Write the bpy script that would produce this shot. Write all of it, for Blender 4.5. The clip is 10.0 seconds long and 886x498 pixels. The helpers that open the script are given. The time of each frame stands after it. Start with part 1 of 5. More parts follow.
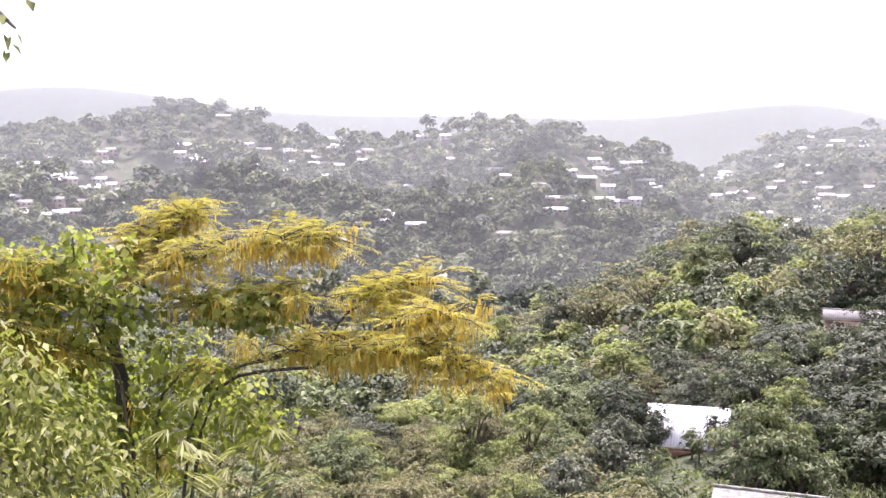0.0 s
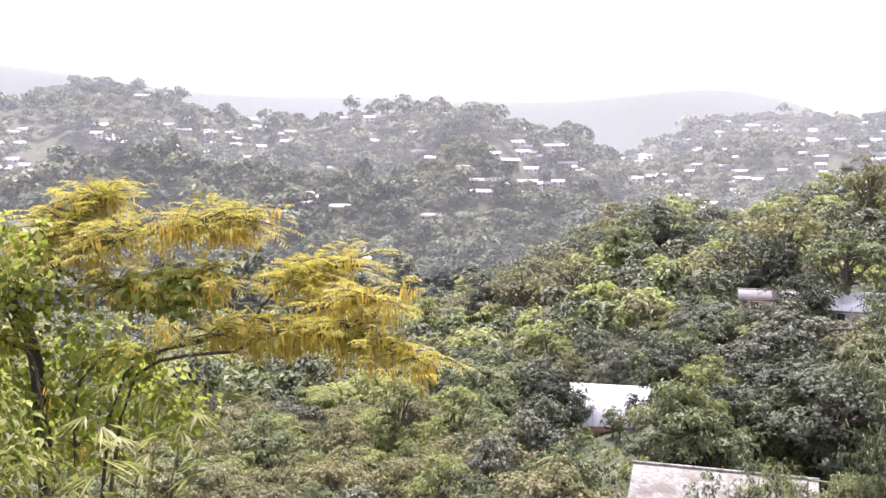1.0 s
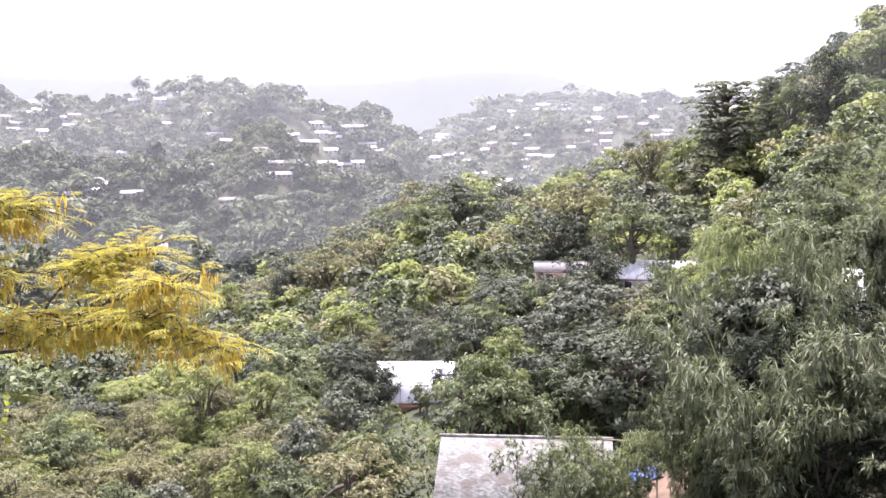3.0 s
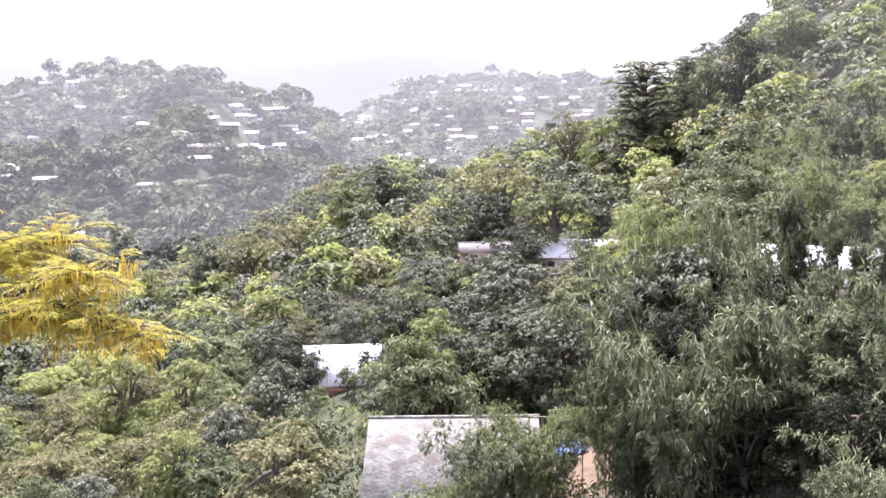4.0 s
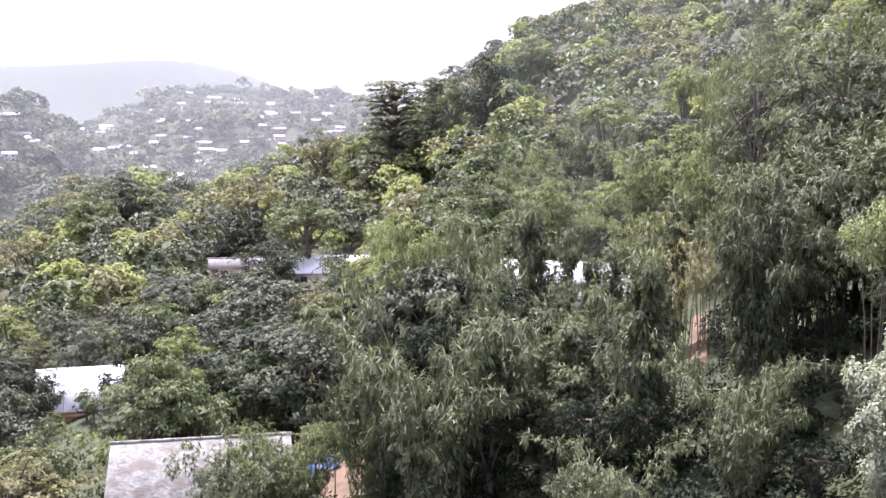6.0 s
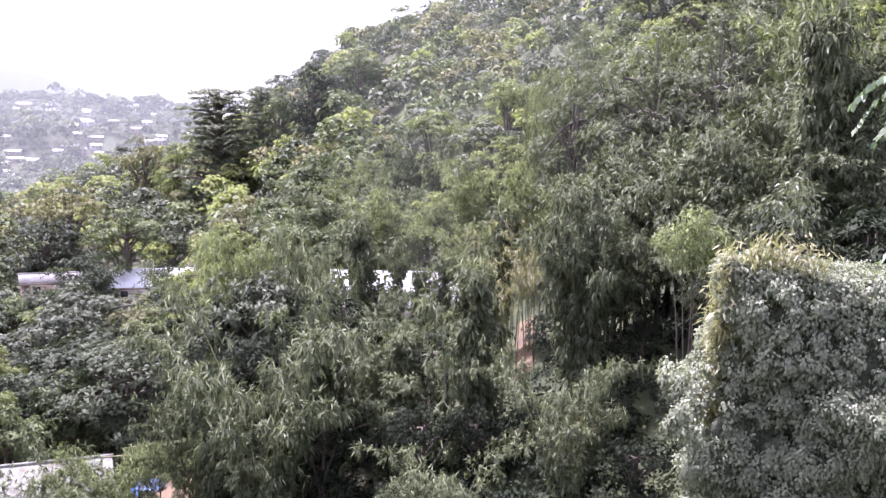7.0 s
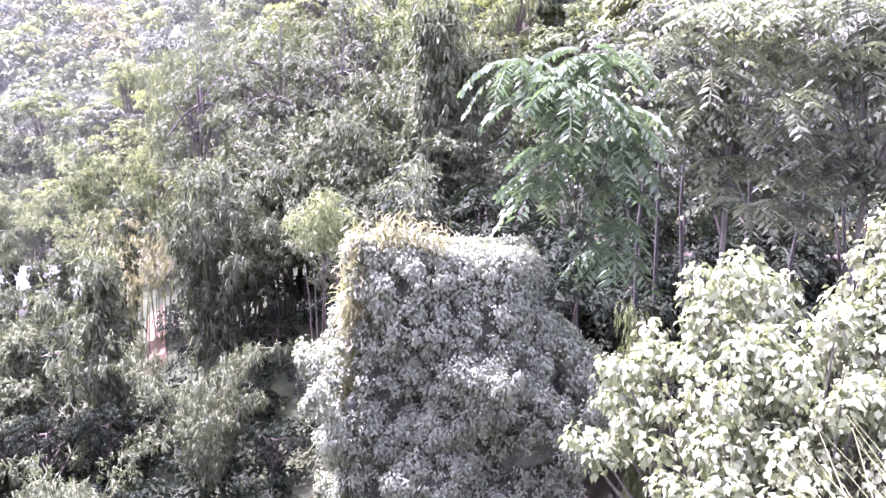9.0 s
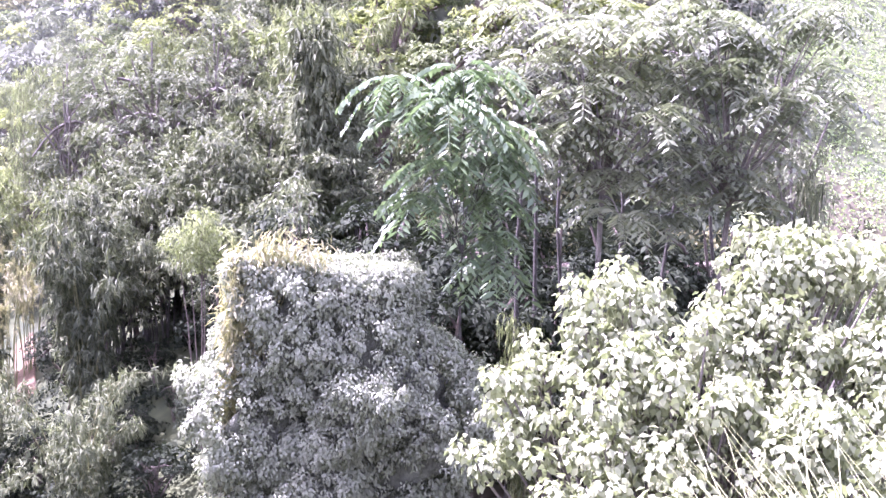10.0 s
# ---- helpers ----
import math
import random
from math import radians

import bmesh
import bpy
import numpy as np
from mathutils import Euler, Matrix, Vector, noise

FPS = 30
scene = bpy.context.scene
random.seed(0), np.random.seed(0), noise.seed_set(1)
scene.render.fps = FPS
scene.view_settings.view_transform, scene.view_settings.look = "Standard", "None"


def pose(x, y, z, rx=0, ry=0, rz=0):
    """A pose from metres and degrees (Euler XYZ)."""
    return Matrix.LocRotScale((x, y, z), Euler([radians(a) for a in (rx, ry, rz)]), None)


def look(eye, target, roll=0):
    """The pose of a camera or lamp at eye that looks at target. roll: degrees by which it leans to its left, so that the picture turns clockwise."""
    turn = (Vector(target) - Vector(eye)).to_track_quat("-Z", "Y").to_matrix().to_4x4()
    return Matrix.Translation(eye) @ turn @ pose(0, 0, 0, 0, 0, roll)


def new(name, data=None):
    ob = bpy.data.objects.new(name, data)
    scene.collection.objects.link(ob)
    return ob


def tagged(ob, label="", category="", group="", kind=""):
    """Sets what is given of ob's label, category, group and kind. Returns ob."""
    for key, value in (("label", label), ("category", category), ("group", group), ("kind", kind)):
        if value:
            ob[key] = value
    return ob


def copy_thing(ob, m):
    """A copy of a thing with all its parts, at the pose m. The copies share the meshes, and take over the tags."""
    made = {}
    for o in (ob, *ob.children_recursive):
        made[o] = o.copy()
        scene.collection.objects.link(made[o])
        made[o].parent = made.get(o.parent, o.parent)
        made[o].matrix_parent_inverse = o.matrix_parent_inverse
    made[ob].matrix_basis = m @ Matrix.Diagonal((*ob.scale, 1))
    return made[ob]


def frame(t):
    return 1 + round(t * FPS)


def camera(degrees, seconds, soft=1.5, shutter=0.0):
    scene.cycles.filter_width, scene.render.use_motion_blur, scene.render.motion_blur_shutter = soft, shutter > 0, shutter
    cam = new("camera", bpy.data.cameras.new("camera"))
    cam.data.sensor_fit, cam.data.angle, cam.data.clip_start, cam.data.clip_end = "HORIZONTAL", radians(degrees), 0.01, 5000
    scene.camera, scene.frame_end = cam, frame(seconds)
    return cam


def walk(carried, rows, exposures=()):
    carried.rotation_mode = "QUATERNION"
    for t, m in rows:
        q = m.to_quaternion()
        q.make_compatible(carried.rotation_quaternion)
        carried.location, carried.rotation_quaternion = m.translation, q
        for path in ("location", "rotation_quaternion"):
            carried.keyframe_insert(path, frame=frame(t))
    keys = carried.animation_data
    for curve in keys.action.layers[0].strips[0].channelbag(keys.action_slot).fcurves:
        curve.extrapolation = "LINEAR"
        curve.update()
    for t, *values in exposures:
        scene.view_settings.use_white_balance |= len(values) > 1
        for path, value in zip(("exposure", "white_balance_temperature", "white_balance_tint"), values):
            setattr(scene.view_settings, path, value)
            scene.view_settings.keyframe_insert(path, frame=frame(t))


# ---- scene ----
cam = camera(48.94, 10.0)
EYE = 1.6
# seconds, yaw, pitch, roll in degrees: the camera turns where it stands
TURNS = [
    (0.0, 0.00, -4.50, 0.00), (0.5, -2.10, -4.85, -0.21), (1.0, -4.46, -5.53, -0.24), (1.5, -7.34, -5.60, 0.01),
    (2.0, -9.86, -6.34, 0.50), (2.5, -13.25, -7.03, 0.48), (2.7, -14.52, -6.72, 0.46), (3.8, -19.58, -7.38, 1.04), (4.0, -20.54, -7.80, 1.01), (4.5, -23.01, -7.67, 0.62),
    (5.0, -26.69, -7.24, -0.61), (5.2, -28.18, -6.95, -0.95), (6.3, -38.16, -6.58, -0.95), (6.5, -40.21, -6.12, -1.21), (7.0, -45.21, -6.13, -1.21), (7.5, -51.23, -6.00, -1.66),
    (8.0, -56.46, -5.72, -1.48), (8.5, -62.49, -6.21, -1.53), (9.0, -66.77, -6.62, -1.16), (9.5, -70.58, -6.29, -0.86),
    (10.0, -73.75, -5.59, -0.53),
]
walk(cam, [(t, pose(0, 0, EYE, 0, 0, yaw) @ pose(0, 0, 0, pitch, 0, 0) @ pose(0, 0, 0, 0, roll, 0) @ pose(0, 0, 0, 90))
           for t, yaw, pitch, roll in TURNS],
     exposures=[(0.0, 1.33, 6100, 34), (2.5, 1.46, 6000, 34), (5.0, 1.55, 5860, 34), (6.5, 1.3, 5780, 36), (7.5, 1.95, 5580, 47), (8.5, 2.52, 5460, 57), (10.0, 2.7, 5420, 59)])

# ---- light: hazy sun ahead of the camera, a white overcast sky ----
SUN_AZ, SUN_EL = 4.0, 61.0          # degrees right of the first view, above the horizon
world = bpy.data.worlds.new("hazy_sky")
scene.world = world
world.use_nodes = True
wn, wl = world.node_tree.nodes, world.node_tree.links
wn.clear()
sky = wn.new("ShaderNodeTexSky")
sky.sky_type, sky.sun_disc = "NISHITA", False
sky.sun_elevation, sky.sun_rotation = radians(SUN_EL), radians(SUN_AZ)
sky.dust_density, sky.air_density = 6.0, 1.2
bg_sky, bg_cloud = wn.new("ShaderNodeBackground"), wn.new("ShaderNodeBackground")
bg_sky.inputs[1].default_value = 0.07
bg_cloud.inputs[0].default_value, bg_cloud.inputs[1].default_value = (1.0, 1.0, 1.0, 1), 0.47
both, wout = wn.new("ShaderNodeAddShader"), wn.new("ShaderNodeOutputWorld")
wl.new(sky.outputs[0], bg_sky.inputs[0])
wl.new(bg_sky.outputs[0], both.inputs[0])
wl.new(bg_cloud.outputs[0], both.inputs[1])
wl.new(both.outputs[0], wout.inputs[0])
sun = new("sun", bpy.data.lights.new("sun", "SUN"))
sun.data.energy, sun.data.angle, sun.data.color = 4.9, radians(1.0), (1.0, 0.965, 0.90)
sa, se = radians(SUN_AZ), radians(SUN_EL)
sun.matrix_world = look((200 * math.sin(sa) * math.cos(se), 200 * math.cos(sa) * math.cos(se), 200 * math.sin(se)), (0, 0, 0))


# ---- materials ----
def material(name):
    m = bpy.data.materials.new(name)
    m.use_nodes = True
    m.node_tree.nodes.clear()
    return m, m.node_tree.nodes, m.node_tree.links


def leaf_material(name, dark, light, rough=0.45, through_light=0.3, spec=0.5, blotch=0.6, spread=0.35, each=0.55):
    """Leaves: colour differs leaf by leaf, tree by tree and in broad patches; some light shines through."""
    m, n, l = material(name)
    geo, info, tex = n.new("ShaderNodeNewGeometry"), n.new("ShaderNodeObjectInfo"), n.new("ShaderNodeTexNoise")
    tex.inputs["Scale"].default_value, tex.inputs["Detail"].default_value = blotch, 3
    pos = n.new("ShaderNodeTexCoord")
    l.new(pos.outputs["Object"], tex.inputs["Vector"])
    a, b = n.new("ShaderNodeMath"), n.new("ShaderNodeMath")
    a.operation = b.operation = "MULTIPLY_ADD"
    l.new(geo.outputs["Random Per Island"], a.inputs[0])
    a.inputs[1].default_value = each
    l.new(tex.outputs["Fac"], a.inputs[2])
    l.new(info.outputs["Random"], b.inputs[0])
    b.inputs[1].default_value = spread
    l.new(a.outputs[0], b.inputs[2])
    ramp = n.new("ShaderNodeMapRange")
    ramp.inputs["From Min"].default_value, ramp.inputs["From Max"].default_value = 0.36 + 0.3 * spread, 0.60 + each + 0.35 * spread
    l.new(b.outputs[0], ramp.inputs["Value"])
    mix = n.new("ShaderNodeMix")
    mix.data_type = "RGBA"
    mix.inputs[6].default_value, mix.inputs[7].default_value = (*dark, 1), (*light, 1)
    l.new(ramp.outputs[0], mix.inputs[0])
    p, tr, sh, out = n.new("ShaderNodeBsdfPrincipled"), n.new("ShaderNodeBsdfTranslucent"), n.new("ShaderNodeMixShader"), n.new("ShaderNodeOutputMaterial")
    p.inputs["Roughness"].default_value, p.inputs["Specular IOR Level"].default_value = rough, spec
    warm = n.new("ShaderNodeMix")
    warm.data_type, warm.blend_type = "RGBA", "MULTIPLY"
    warm.inputs[0].default_value, warm.inputs[7].default_value = 1.0, (1.15, 1.28, 0.92, 1)
    l.new(mix.outputs[2], p.inputs["Base Color"])
    l.new(mix.outputs[2], warm.inputs[6])
    l.new(warm.outputs[2], tr.inputs["Color"])
    sh.inputs[0].default_value = through_light
    l.new(p.outputs[0], sh.inputs[1])
    l.new(tr.outputs[0], sh.inputs[2])
    l.new(sh.outputs[0], out.inputs[0])
    return m


def rough_material(name, c1, c2, scale=3.0, fine=40.0, rough=0.85, bump=0.3, metal=0.0, c3=None, patch=0.4):
    """Two colours in patches with a fine grain and relief; c3: a third in broad stains."""
    m, n, l = material(name)
    pos, t1, t2 = n.new("ShaderNodeTexCoord"), n.new("ShaderNodeTexNoise"), n.new("ShaderNodeTexNoise")
    for t, s in ((t1, scale), (t2, fine)):
        t.inputs["Scale"].default_value, t.inputs["Detail"].default_value = s, 5
        l.new(pos.outputs["Object"], t.inputs["Vector"])
    add, rng = n.new("ShaderNodeMath"), n.new("ShaderNodeMapRange")
    add.operation = "ADD"
    l.new(t1.outputs["Fac"], add.inputs[0])
    l.new(t2.outputs["Fac"], add.inputs[1])
    rng.inputs["From Min"].default_value, rng.inputs["From Max"].default_value = 0.75, 1.25
    l.new(add.outputs[0], rng.inputs["Value"])
    mix = n.new("ShaderNodeMix")
    mix.data_type = "RGBA"
    mix.inputs[6].default_value, mix.inputs[7].default_value = (*c1, 1), (*c2, 1)
    l.new(rng.outputs[0], mix.inputs[0])
    colour = mix.outputs[2]
    if c3:
        t3, r3, m3 = n.new("ShaderNodeTexNoise"), n.new("ShaderNodeMapRange"), n.new("ShaderNodeMix")
        t3.inputs["Scale"].default_value, t3.inputs["Detail"].default_value = scale * patch, 4
        l.new(pos.outputs["Object"], t3.inputs["Vector"])
        r3.inputs["From Min"].default_value, r3.inputs["From Max"].default_value = 0.5, 0.62
        l.new(t3.outputs["Fac"], r3.inputs["Value"])
        m3.data_type = "RGBA"
        l.new(r3.outputs[0], m3.inputs[0])
        l.new(colour, m3.inputs[6])
        m3.inputs[7].default_value = (*c3, 1)
        colour = m3.outputs[2]
    p, bp, out = n.new("ShaderNodeBsdfPrincipled"), n.new("ShaderNodeBump"), n.new("ShaderNodeOutputMaterial")
    p.inputs["Roughness"].default_value, p.inputs["Metallic"].default_value = rough, metal
    bp.inputs["Strength"].default_value, bp.inputs["Distance"].default_value = bump, 0.05
    l.new(t2.outputs["Fac"], bp.inputs["Height"])
    l.new(bp.outputs[0], p.inputs["Normal"])
    l.new(colour, p.inputs["Base Color"])
    l.new(p.outputs[0], out.inputs[0])
    return m


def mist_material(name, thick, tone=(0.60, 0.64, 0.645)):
    """Imitates haze on a sheet: most light passes, a little is scattered; in drifts."""
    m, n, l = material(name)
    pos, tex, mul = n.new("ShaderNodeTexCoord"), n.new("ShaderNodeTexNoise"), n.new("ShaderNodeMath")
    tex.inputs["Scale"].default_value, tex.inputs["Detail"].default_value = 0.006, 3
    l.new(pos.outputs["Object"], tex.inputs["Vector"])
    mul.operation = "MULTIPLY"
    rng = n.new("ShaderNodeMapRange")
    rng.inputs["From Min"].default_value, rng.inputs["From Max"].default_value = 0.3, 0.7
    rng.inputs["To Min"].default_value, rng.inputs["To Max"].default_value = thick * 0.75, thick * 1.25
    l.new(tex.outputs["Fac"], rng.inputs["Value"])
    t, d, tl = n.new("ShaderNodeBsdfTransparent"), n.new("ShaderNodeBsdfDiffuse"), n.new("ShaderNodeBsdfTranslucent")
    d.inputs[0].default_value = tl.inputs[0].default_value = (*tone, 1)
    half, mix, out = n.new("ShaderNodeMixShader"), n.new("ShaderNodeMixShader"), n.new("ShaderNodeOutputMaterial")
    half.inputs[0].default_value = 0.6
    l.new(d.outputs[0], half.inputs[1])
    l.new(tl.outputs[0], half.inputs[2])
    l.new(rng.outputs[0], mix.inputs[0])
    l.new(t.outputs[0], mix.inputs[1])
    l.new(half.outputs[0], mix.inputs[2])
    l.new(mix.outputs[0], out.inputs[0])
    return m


M_BARK = rough_material("bark", (0.07, 0.055, 0.04), (0.17, 0.14, 0.11), 4, 30, bump=0.6)
M_DARK_BARK = rough_material("dark_bark", (0.024, 0.022, 0.017), (0.070, 0.064, 0.050), 6, 40, bump=0.6)
M_PALE_BARK = rough_material("pale_bark", (0.085, 0.075, 0.062), (0.20, 0.18, 0.15), 3, 30, bump=0.5)
# dark filler inside the creeper mound, behind its leaves
M_CORE = rough_material("creeper_core", (0.050, 0.056, 0.038), (0.130, 0.140, 0.096), 9, 40, bump=0.8)
M_CULM = rough_material("bamboo_culm", (0.10, 0.11, 0.04), (0.24, 0.24, 0.10), 2, 20, 0.5, 0.1)
M_GROUND = rough_material("undergrowth_ground", (0.026, 0.036, 0.014), (0.07, 0.084, 0.032), 0.15, 1.3, 0.95, 0.6, c3=(0.05, 0.045, 0.025))
M_SOIL = rough_material("red_soil", (0.105, 0.070, 0.040), (0.18, 0.125, 0.074), 1.2, 9, 0.95, 0.6, c3=(0.09, 0.062, 0.038))
M_TIN = rough_material("tin_roof", (0.38, 0.39, 0.40), (0.58, 0.58, 0.58), 0.2, 2, 0.6, 0.15, c3=(0.42, 0.38, 0.34))
M_TIN_BRIGHT = rough_material("new_tin_roof", (0.75, 0.76, 0.77), (0.85, 0.85, 0.85), 0.7, 6, 0.4, 0.1)
M_RUST = rough_material("dull_roof", (0.13, 0.125, 0.115), (0.23, 0.225, 0.205), 0.7, 5, 0.8, 0.2)
M_CEMENT = rough_material("weathered_sheet", (0.145, 0.148, 0.125), (0.33, 0.335, 0.29), 1.3, 5, 0.95, 1.0, c3=(0.17, 0.155, 0.125), patch=0.6)
M_WALL = rough_material("plaster_wall", (0.26, 0.25, 0.23), (0.44, 0.42, 0.39), 0.8, 6, 0.9, 0.15)
M_WALL_BROWN = rough_material("plank_wall", (0.16, 0.12, 0.09), (0.28, 0.22, 0.17), 0.8, 6, 0.9, 0.2)
M_BRICK = rough_material("brick_wall", (0.28, 0.15, 0.11), (0.40, 0.24, 0.18), 2, 12, 0.9, 0.3)
M_DARK = rough_material("window_pane", (0.03, 0.035, 0.04), (0.06, 0.06, 0.07), 1, 5, 0.25, 0.0)
M_TARP = rough_material("blue_tarpaulin", (0.03, 0.10, 0.34), (0.07, 0.18, 0.48), 3, 12, 0.5, 0.4)
M_STEEL = rough_material("grey_steel", (0.25, 0.25, 0.26), (0.4, 0.4, 0.4), 3, 12, 0.5, 0.1, 0.5)

L_DARK = leaf_material("dark_green_leaf", (0.022, 0.030, 0.020), (0.098, 0.114, 0.070), 0.55, 0.20, 0.08, 0.6, 0.62, 0.75)
# leaf colour darkened to stand for deep shade among the plants
L_SHADE_DARK = leaf_material("shade_dark_leaf", (0.011, 0.016, 0.010), (0.040, 0.050, 0.030), 0.6, 0.15, 0.05, 0.6, 0.35, 0.7)
L_MID = leaf_material("green_leaf", (0.050, 0.068, 0.036), (0.190, 0.220, 0.104), 0.5, 0.28, 0.10, 0.6, 0.62, 0.7)
L_FRESH = leaf_material("fresh_green_leaf", (0.088, 0.112, 0.048), (0.255, 0.278, 0.104), 0.5, 0.42, 0.10, 0.6, 0.62, 0.65)
L_OLIVE = leaf_material("olive_leaf", (0.080, 0.084, 0.046), (0.215, 0.208, 0.100), 0.6, 0.26, 0.10)
L_GREY = leaf_material("grey_green_leaf", (0.046, 0.055, 0.037), (0.175, 0.190, 0.128), 0.55, 0.2, 0.10, 0.6, 0.62, 0.75)
L_BAMBOO = leaf_material("bamboo_leaf", (0.042, 0.052, 0.031), (0.225, 0.252, 0.142), 0.5, 0.24, 0.1, 0.45, 0.35, 0.85)
L_DRY = leaf_material("dry_bamboo_leaf", (0.21, 0.20, 0.10), (0.40, 0.38, 0.20), 0.5, 0.35)
L_YELLOW = leaf_material("yellowing_leaflet", (0.21, 0.195, 0.036), (0.42, 0.365, 0.078), 0.55, 0.42, 0.12, 1.2)
L_POD = leaf_material("yellow_pod", (0.44, 0.29, 0.04), (0.64, 0.46, 0.09), 0.5, 0.35, 0.3, 1.5)
L_VINE = leaf_material("vine_leaf", (0.12, 0.145, 0.03), (0.35, 0.38, 0.075), 0.5, 0.45, 0.15)
L_SHRUB = leaf_material("shrub_leaf", (0.042, 0.056, 0.016), (0.25, 0.265, 0.068), 0.5, 0.34, 0.15, 1.5, 0.35, 0.8)
L_BROAD = leaf_material("broad_pale_leaf", (0.125, 0.145, 0.080), (0.285, 0.310, 0.175), 0.38, 0.3, 0.4, 1.0, 0.35, 0.8)
L_CREEPER = leaf_material("grey_creeper_leaf", (0.135, 0.150, 0.098), (0.310, 0.338, 0.228), 0.45, 0.28, 0.3, 0.9, 0.0, 0.85)
L_COMPOUND = leaf_material("glossy_leaflet", (0.066, 0.102, 0.052), (0.175, 0.232, 0.115), 0.45, 0.35, 0.3, 0.8)
L_PINNATE = leaf_material("grey_leaflet", (0.100, 0.118, 0.074), (0.265, 0.288, 0.180), 0.42, 0.3, 0.3, 0.6)
L_GRASS = leaf_material("reed_grass_blade", (0.27, 0.29, 0.12), (0.50, 0.49, 0.28), 0.45, 0.4, 0.4, 2.0)
L_FAR = leaf_material("far_foliage", (0.044, 0.058, 0.032), (0.160, 0.182, 0.095), 0.7, 0.2, 0.2, 0.05, 0.0, 0.12)
L_FAR_DARK = leaf_material("far_dark_foliage", (0.026, 0.038, 0.023), (0.100, 0.120, 0.066), 0.7, 0.2, 0.2, 0.05, 0.0, 0.12)
L_FAR_PALE = leaf_material("far_pale_foliage", (0.074, 0.090, 0.048), (0.225, 0.240, 0.135), 0.7, 0.2, 0.2, 0.05, 0.0, 0.12)
L_BAMBOO_LIGHT = leaf_material("light_bamboo_leaf", (0.070, 0.088, 0.044), (0.290, 0.325, 0.150), 0.5, 0.32, 0.1, 0.45, 0.35, 0.7)
L_HIGH = leaf_material("small_grey_leaf", (0.060, 0.072, 0.045), (0.190, 0.210, 0.130), 0.6, 0.25, 0.1, 0.5)
L_LAWN = leaf_material("creeper_cover_leaf", (0.13, 0.19, 0.075), (0.28, 0.35, 0.15), 0.45, 0.3, 0.4, 0.3)

# ---- shape helpers ----
rng = np.random.default_rng(7)


def mesh_from(name, V, F, mats, smooth=False, soft=None):
    """A mesh from arrays of corners and of equal-sided faces (or a list of such arrays)."""
    me = bpy.data.meshes.new(name)
    V = np.asarray(V, np.float32)
    groups = F if isinstance(F, list) else [F]
    loops = np.concatenate([np.asarray(f, np.int32).ravel() for f in groups])
    sizes = np.concatenate([np.full(len(f), np.asarray(f).shape[1], np.int32) for f in groups])
    me.vertices.add(len(V))
    me.vertices.foreach_set("co", V.ravel())
    me.loops.add(len(loops))
    me.loops.foreach_set("vertex_index", loops)
    me.polygons.add(len(sizes))
    me.polygons.foreach_set("loop_start", np.concatenate([[0], np.cumsum(sizes)[:-1]]).astype(np.int32))
    if smooth:
        me.polygons.foreach_set("use_smooth", np.ones(len(sizes), bool))
    me.update(calc_edges=True)
    if soft is not None:
        me.normals_split_custom_set_from_vertices(soft)
    me.materials.append(mats)
    return me


def part(name, geo, mat, parent=None, label="", smooth=False):
    """geo: (corners, faces), perhaps with normals, or a bmesh. Links it as one mesh object under its parent."""
    if isinstance(geo, tuple):
        me = mesh_from(name, geo[0], geo[1], mat, smooth, geo[2] if len(geo) > 2 else None)
    else:
        me = bpy.data.meshes.new(name)
        geo.to_mesh(me)
        geo.free()
        me.materials.append(mat)
    ob = new(name, me)
    if parent:
        ob.parent = parent
    if label:
        tagged(ob, label)
    return ob


def thing(name, label, category, group="", kind=""):
    ob = new(name)
    ob.empty_display_size = 0.3
    return tagged(ob, label, category, group, kind)


def unit(v):
    return v / np.maximum(np.linalg.norm(v, axis=-1, keepdims=True), 1e-9)


def leaves(P, D, N, L, W, fold=0.12):
    """Folded leaf blades: base P, direction D, facing N, length L and width W."""
    D, S = unit(D), unit(np.cross(D, N))
    N = np.cross(S, D)
    L, W = np.broadcast_to(L, len(P))[:, None], np.broadcast_to(W, len(P))[:, None]
    mid = P + D * L * 0.45 + N * W * fold
    V = np.stack([P, mid + S * W / 2, P + D * L - N * L * fold, mid - S * W / 2], 1).reshape(-1, 3)
    return V, np.arange(len(P) * 4).reshape(-1, 4)


def tube(points, radii, sides=6):
    """A tapered limb along points."""
    P = np.asarray(points, float)
    T = unit(np.gradient(P, axis=0))
    up = np.where(np.abs(T[:, 2:3]) > 0.9, [[1.0, 0, 0]], [[0, 0, 1.0]])
    A = unit(np.cross(T, up))
    B = np.cross(T, A)
    a = np.linspace(0, 2 * np.pi, sides, endpoint=False)
    ring = A[:, None] * np.cos(a)[None, :, None] + B[:, None] * np.sin(a)[None, :, None]
    V = (P[:, None] + ring * np.broadcast_to(radii, len(P))[:, None, None]).reshape(-1, 3)
    i, j = np.meshgrid(np.arange(len(P) - 1), np.arange(sides), indexing="ij")
    k = (j + 1) % sides
    return V, np.stack([i * sides + j, i * sides + k, (i + 1) * sides + k, (i + 1) * sides + j], -1).reshape(-1, 4)


def joined(pieces):
    V, F, N, n = [], [], [], 0
    for v, f, *soft in pieces:
        V.append(v)
        F.append(f + n)
        N += soft
        n += len(v)
    return (np.concatenate(V), np.concatenate(F)) + ((np.concatenate(N),) if N else ())


def softened(geo, N):
    """Leaf blades shaded by the swell of the bough that they cover."""
    return (*geo, np.repeat(unit(N), 4, 0))


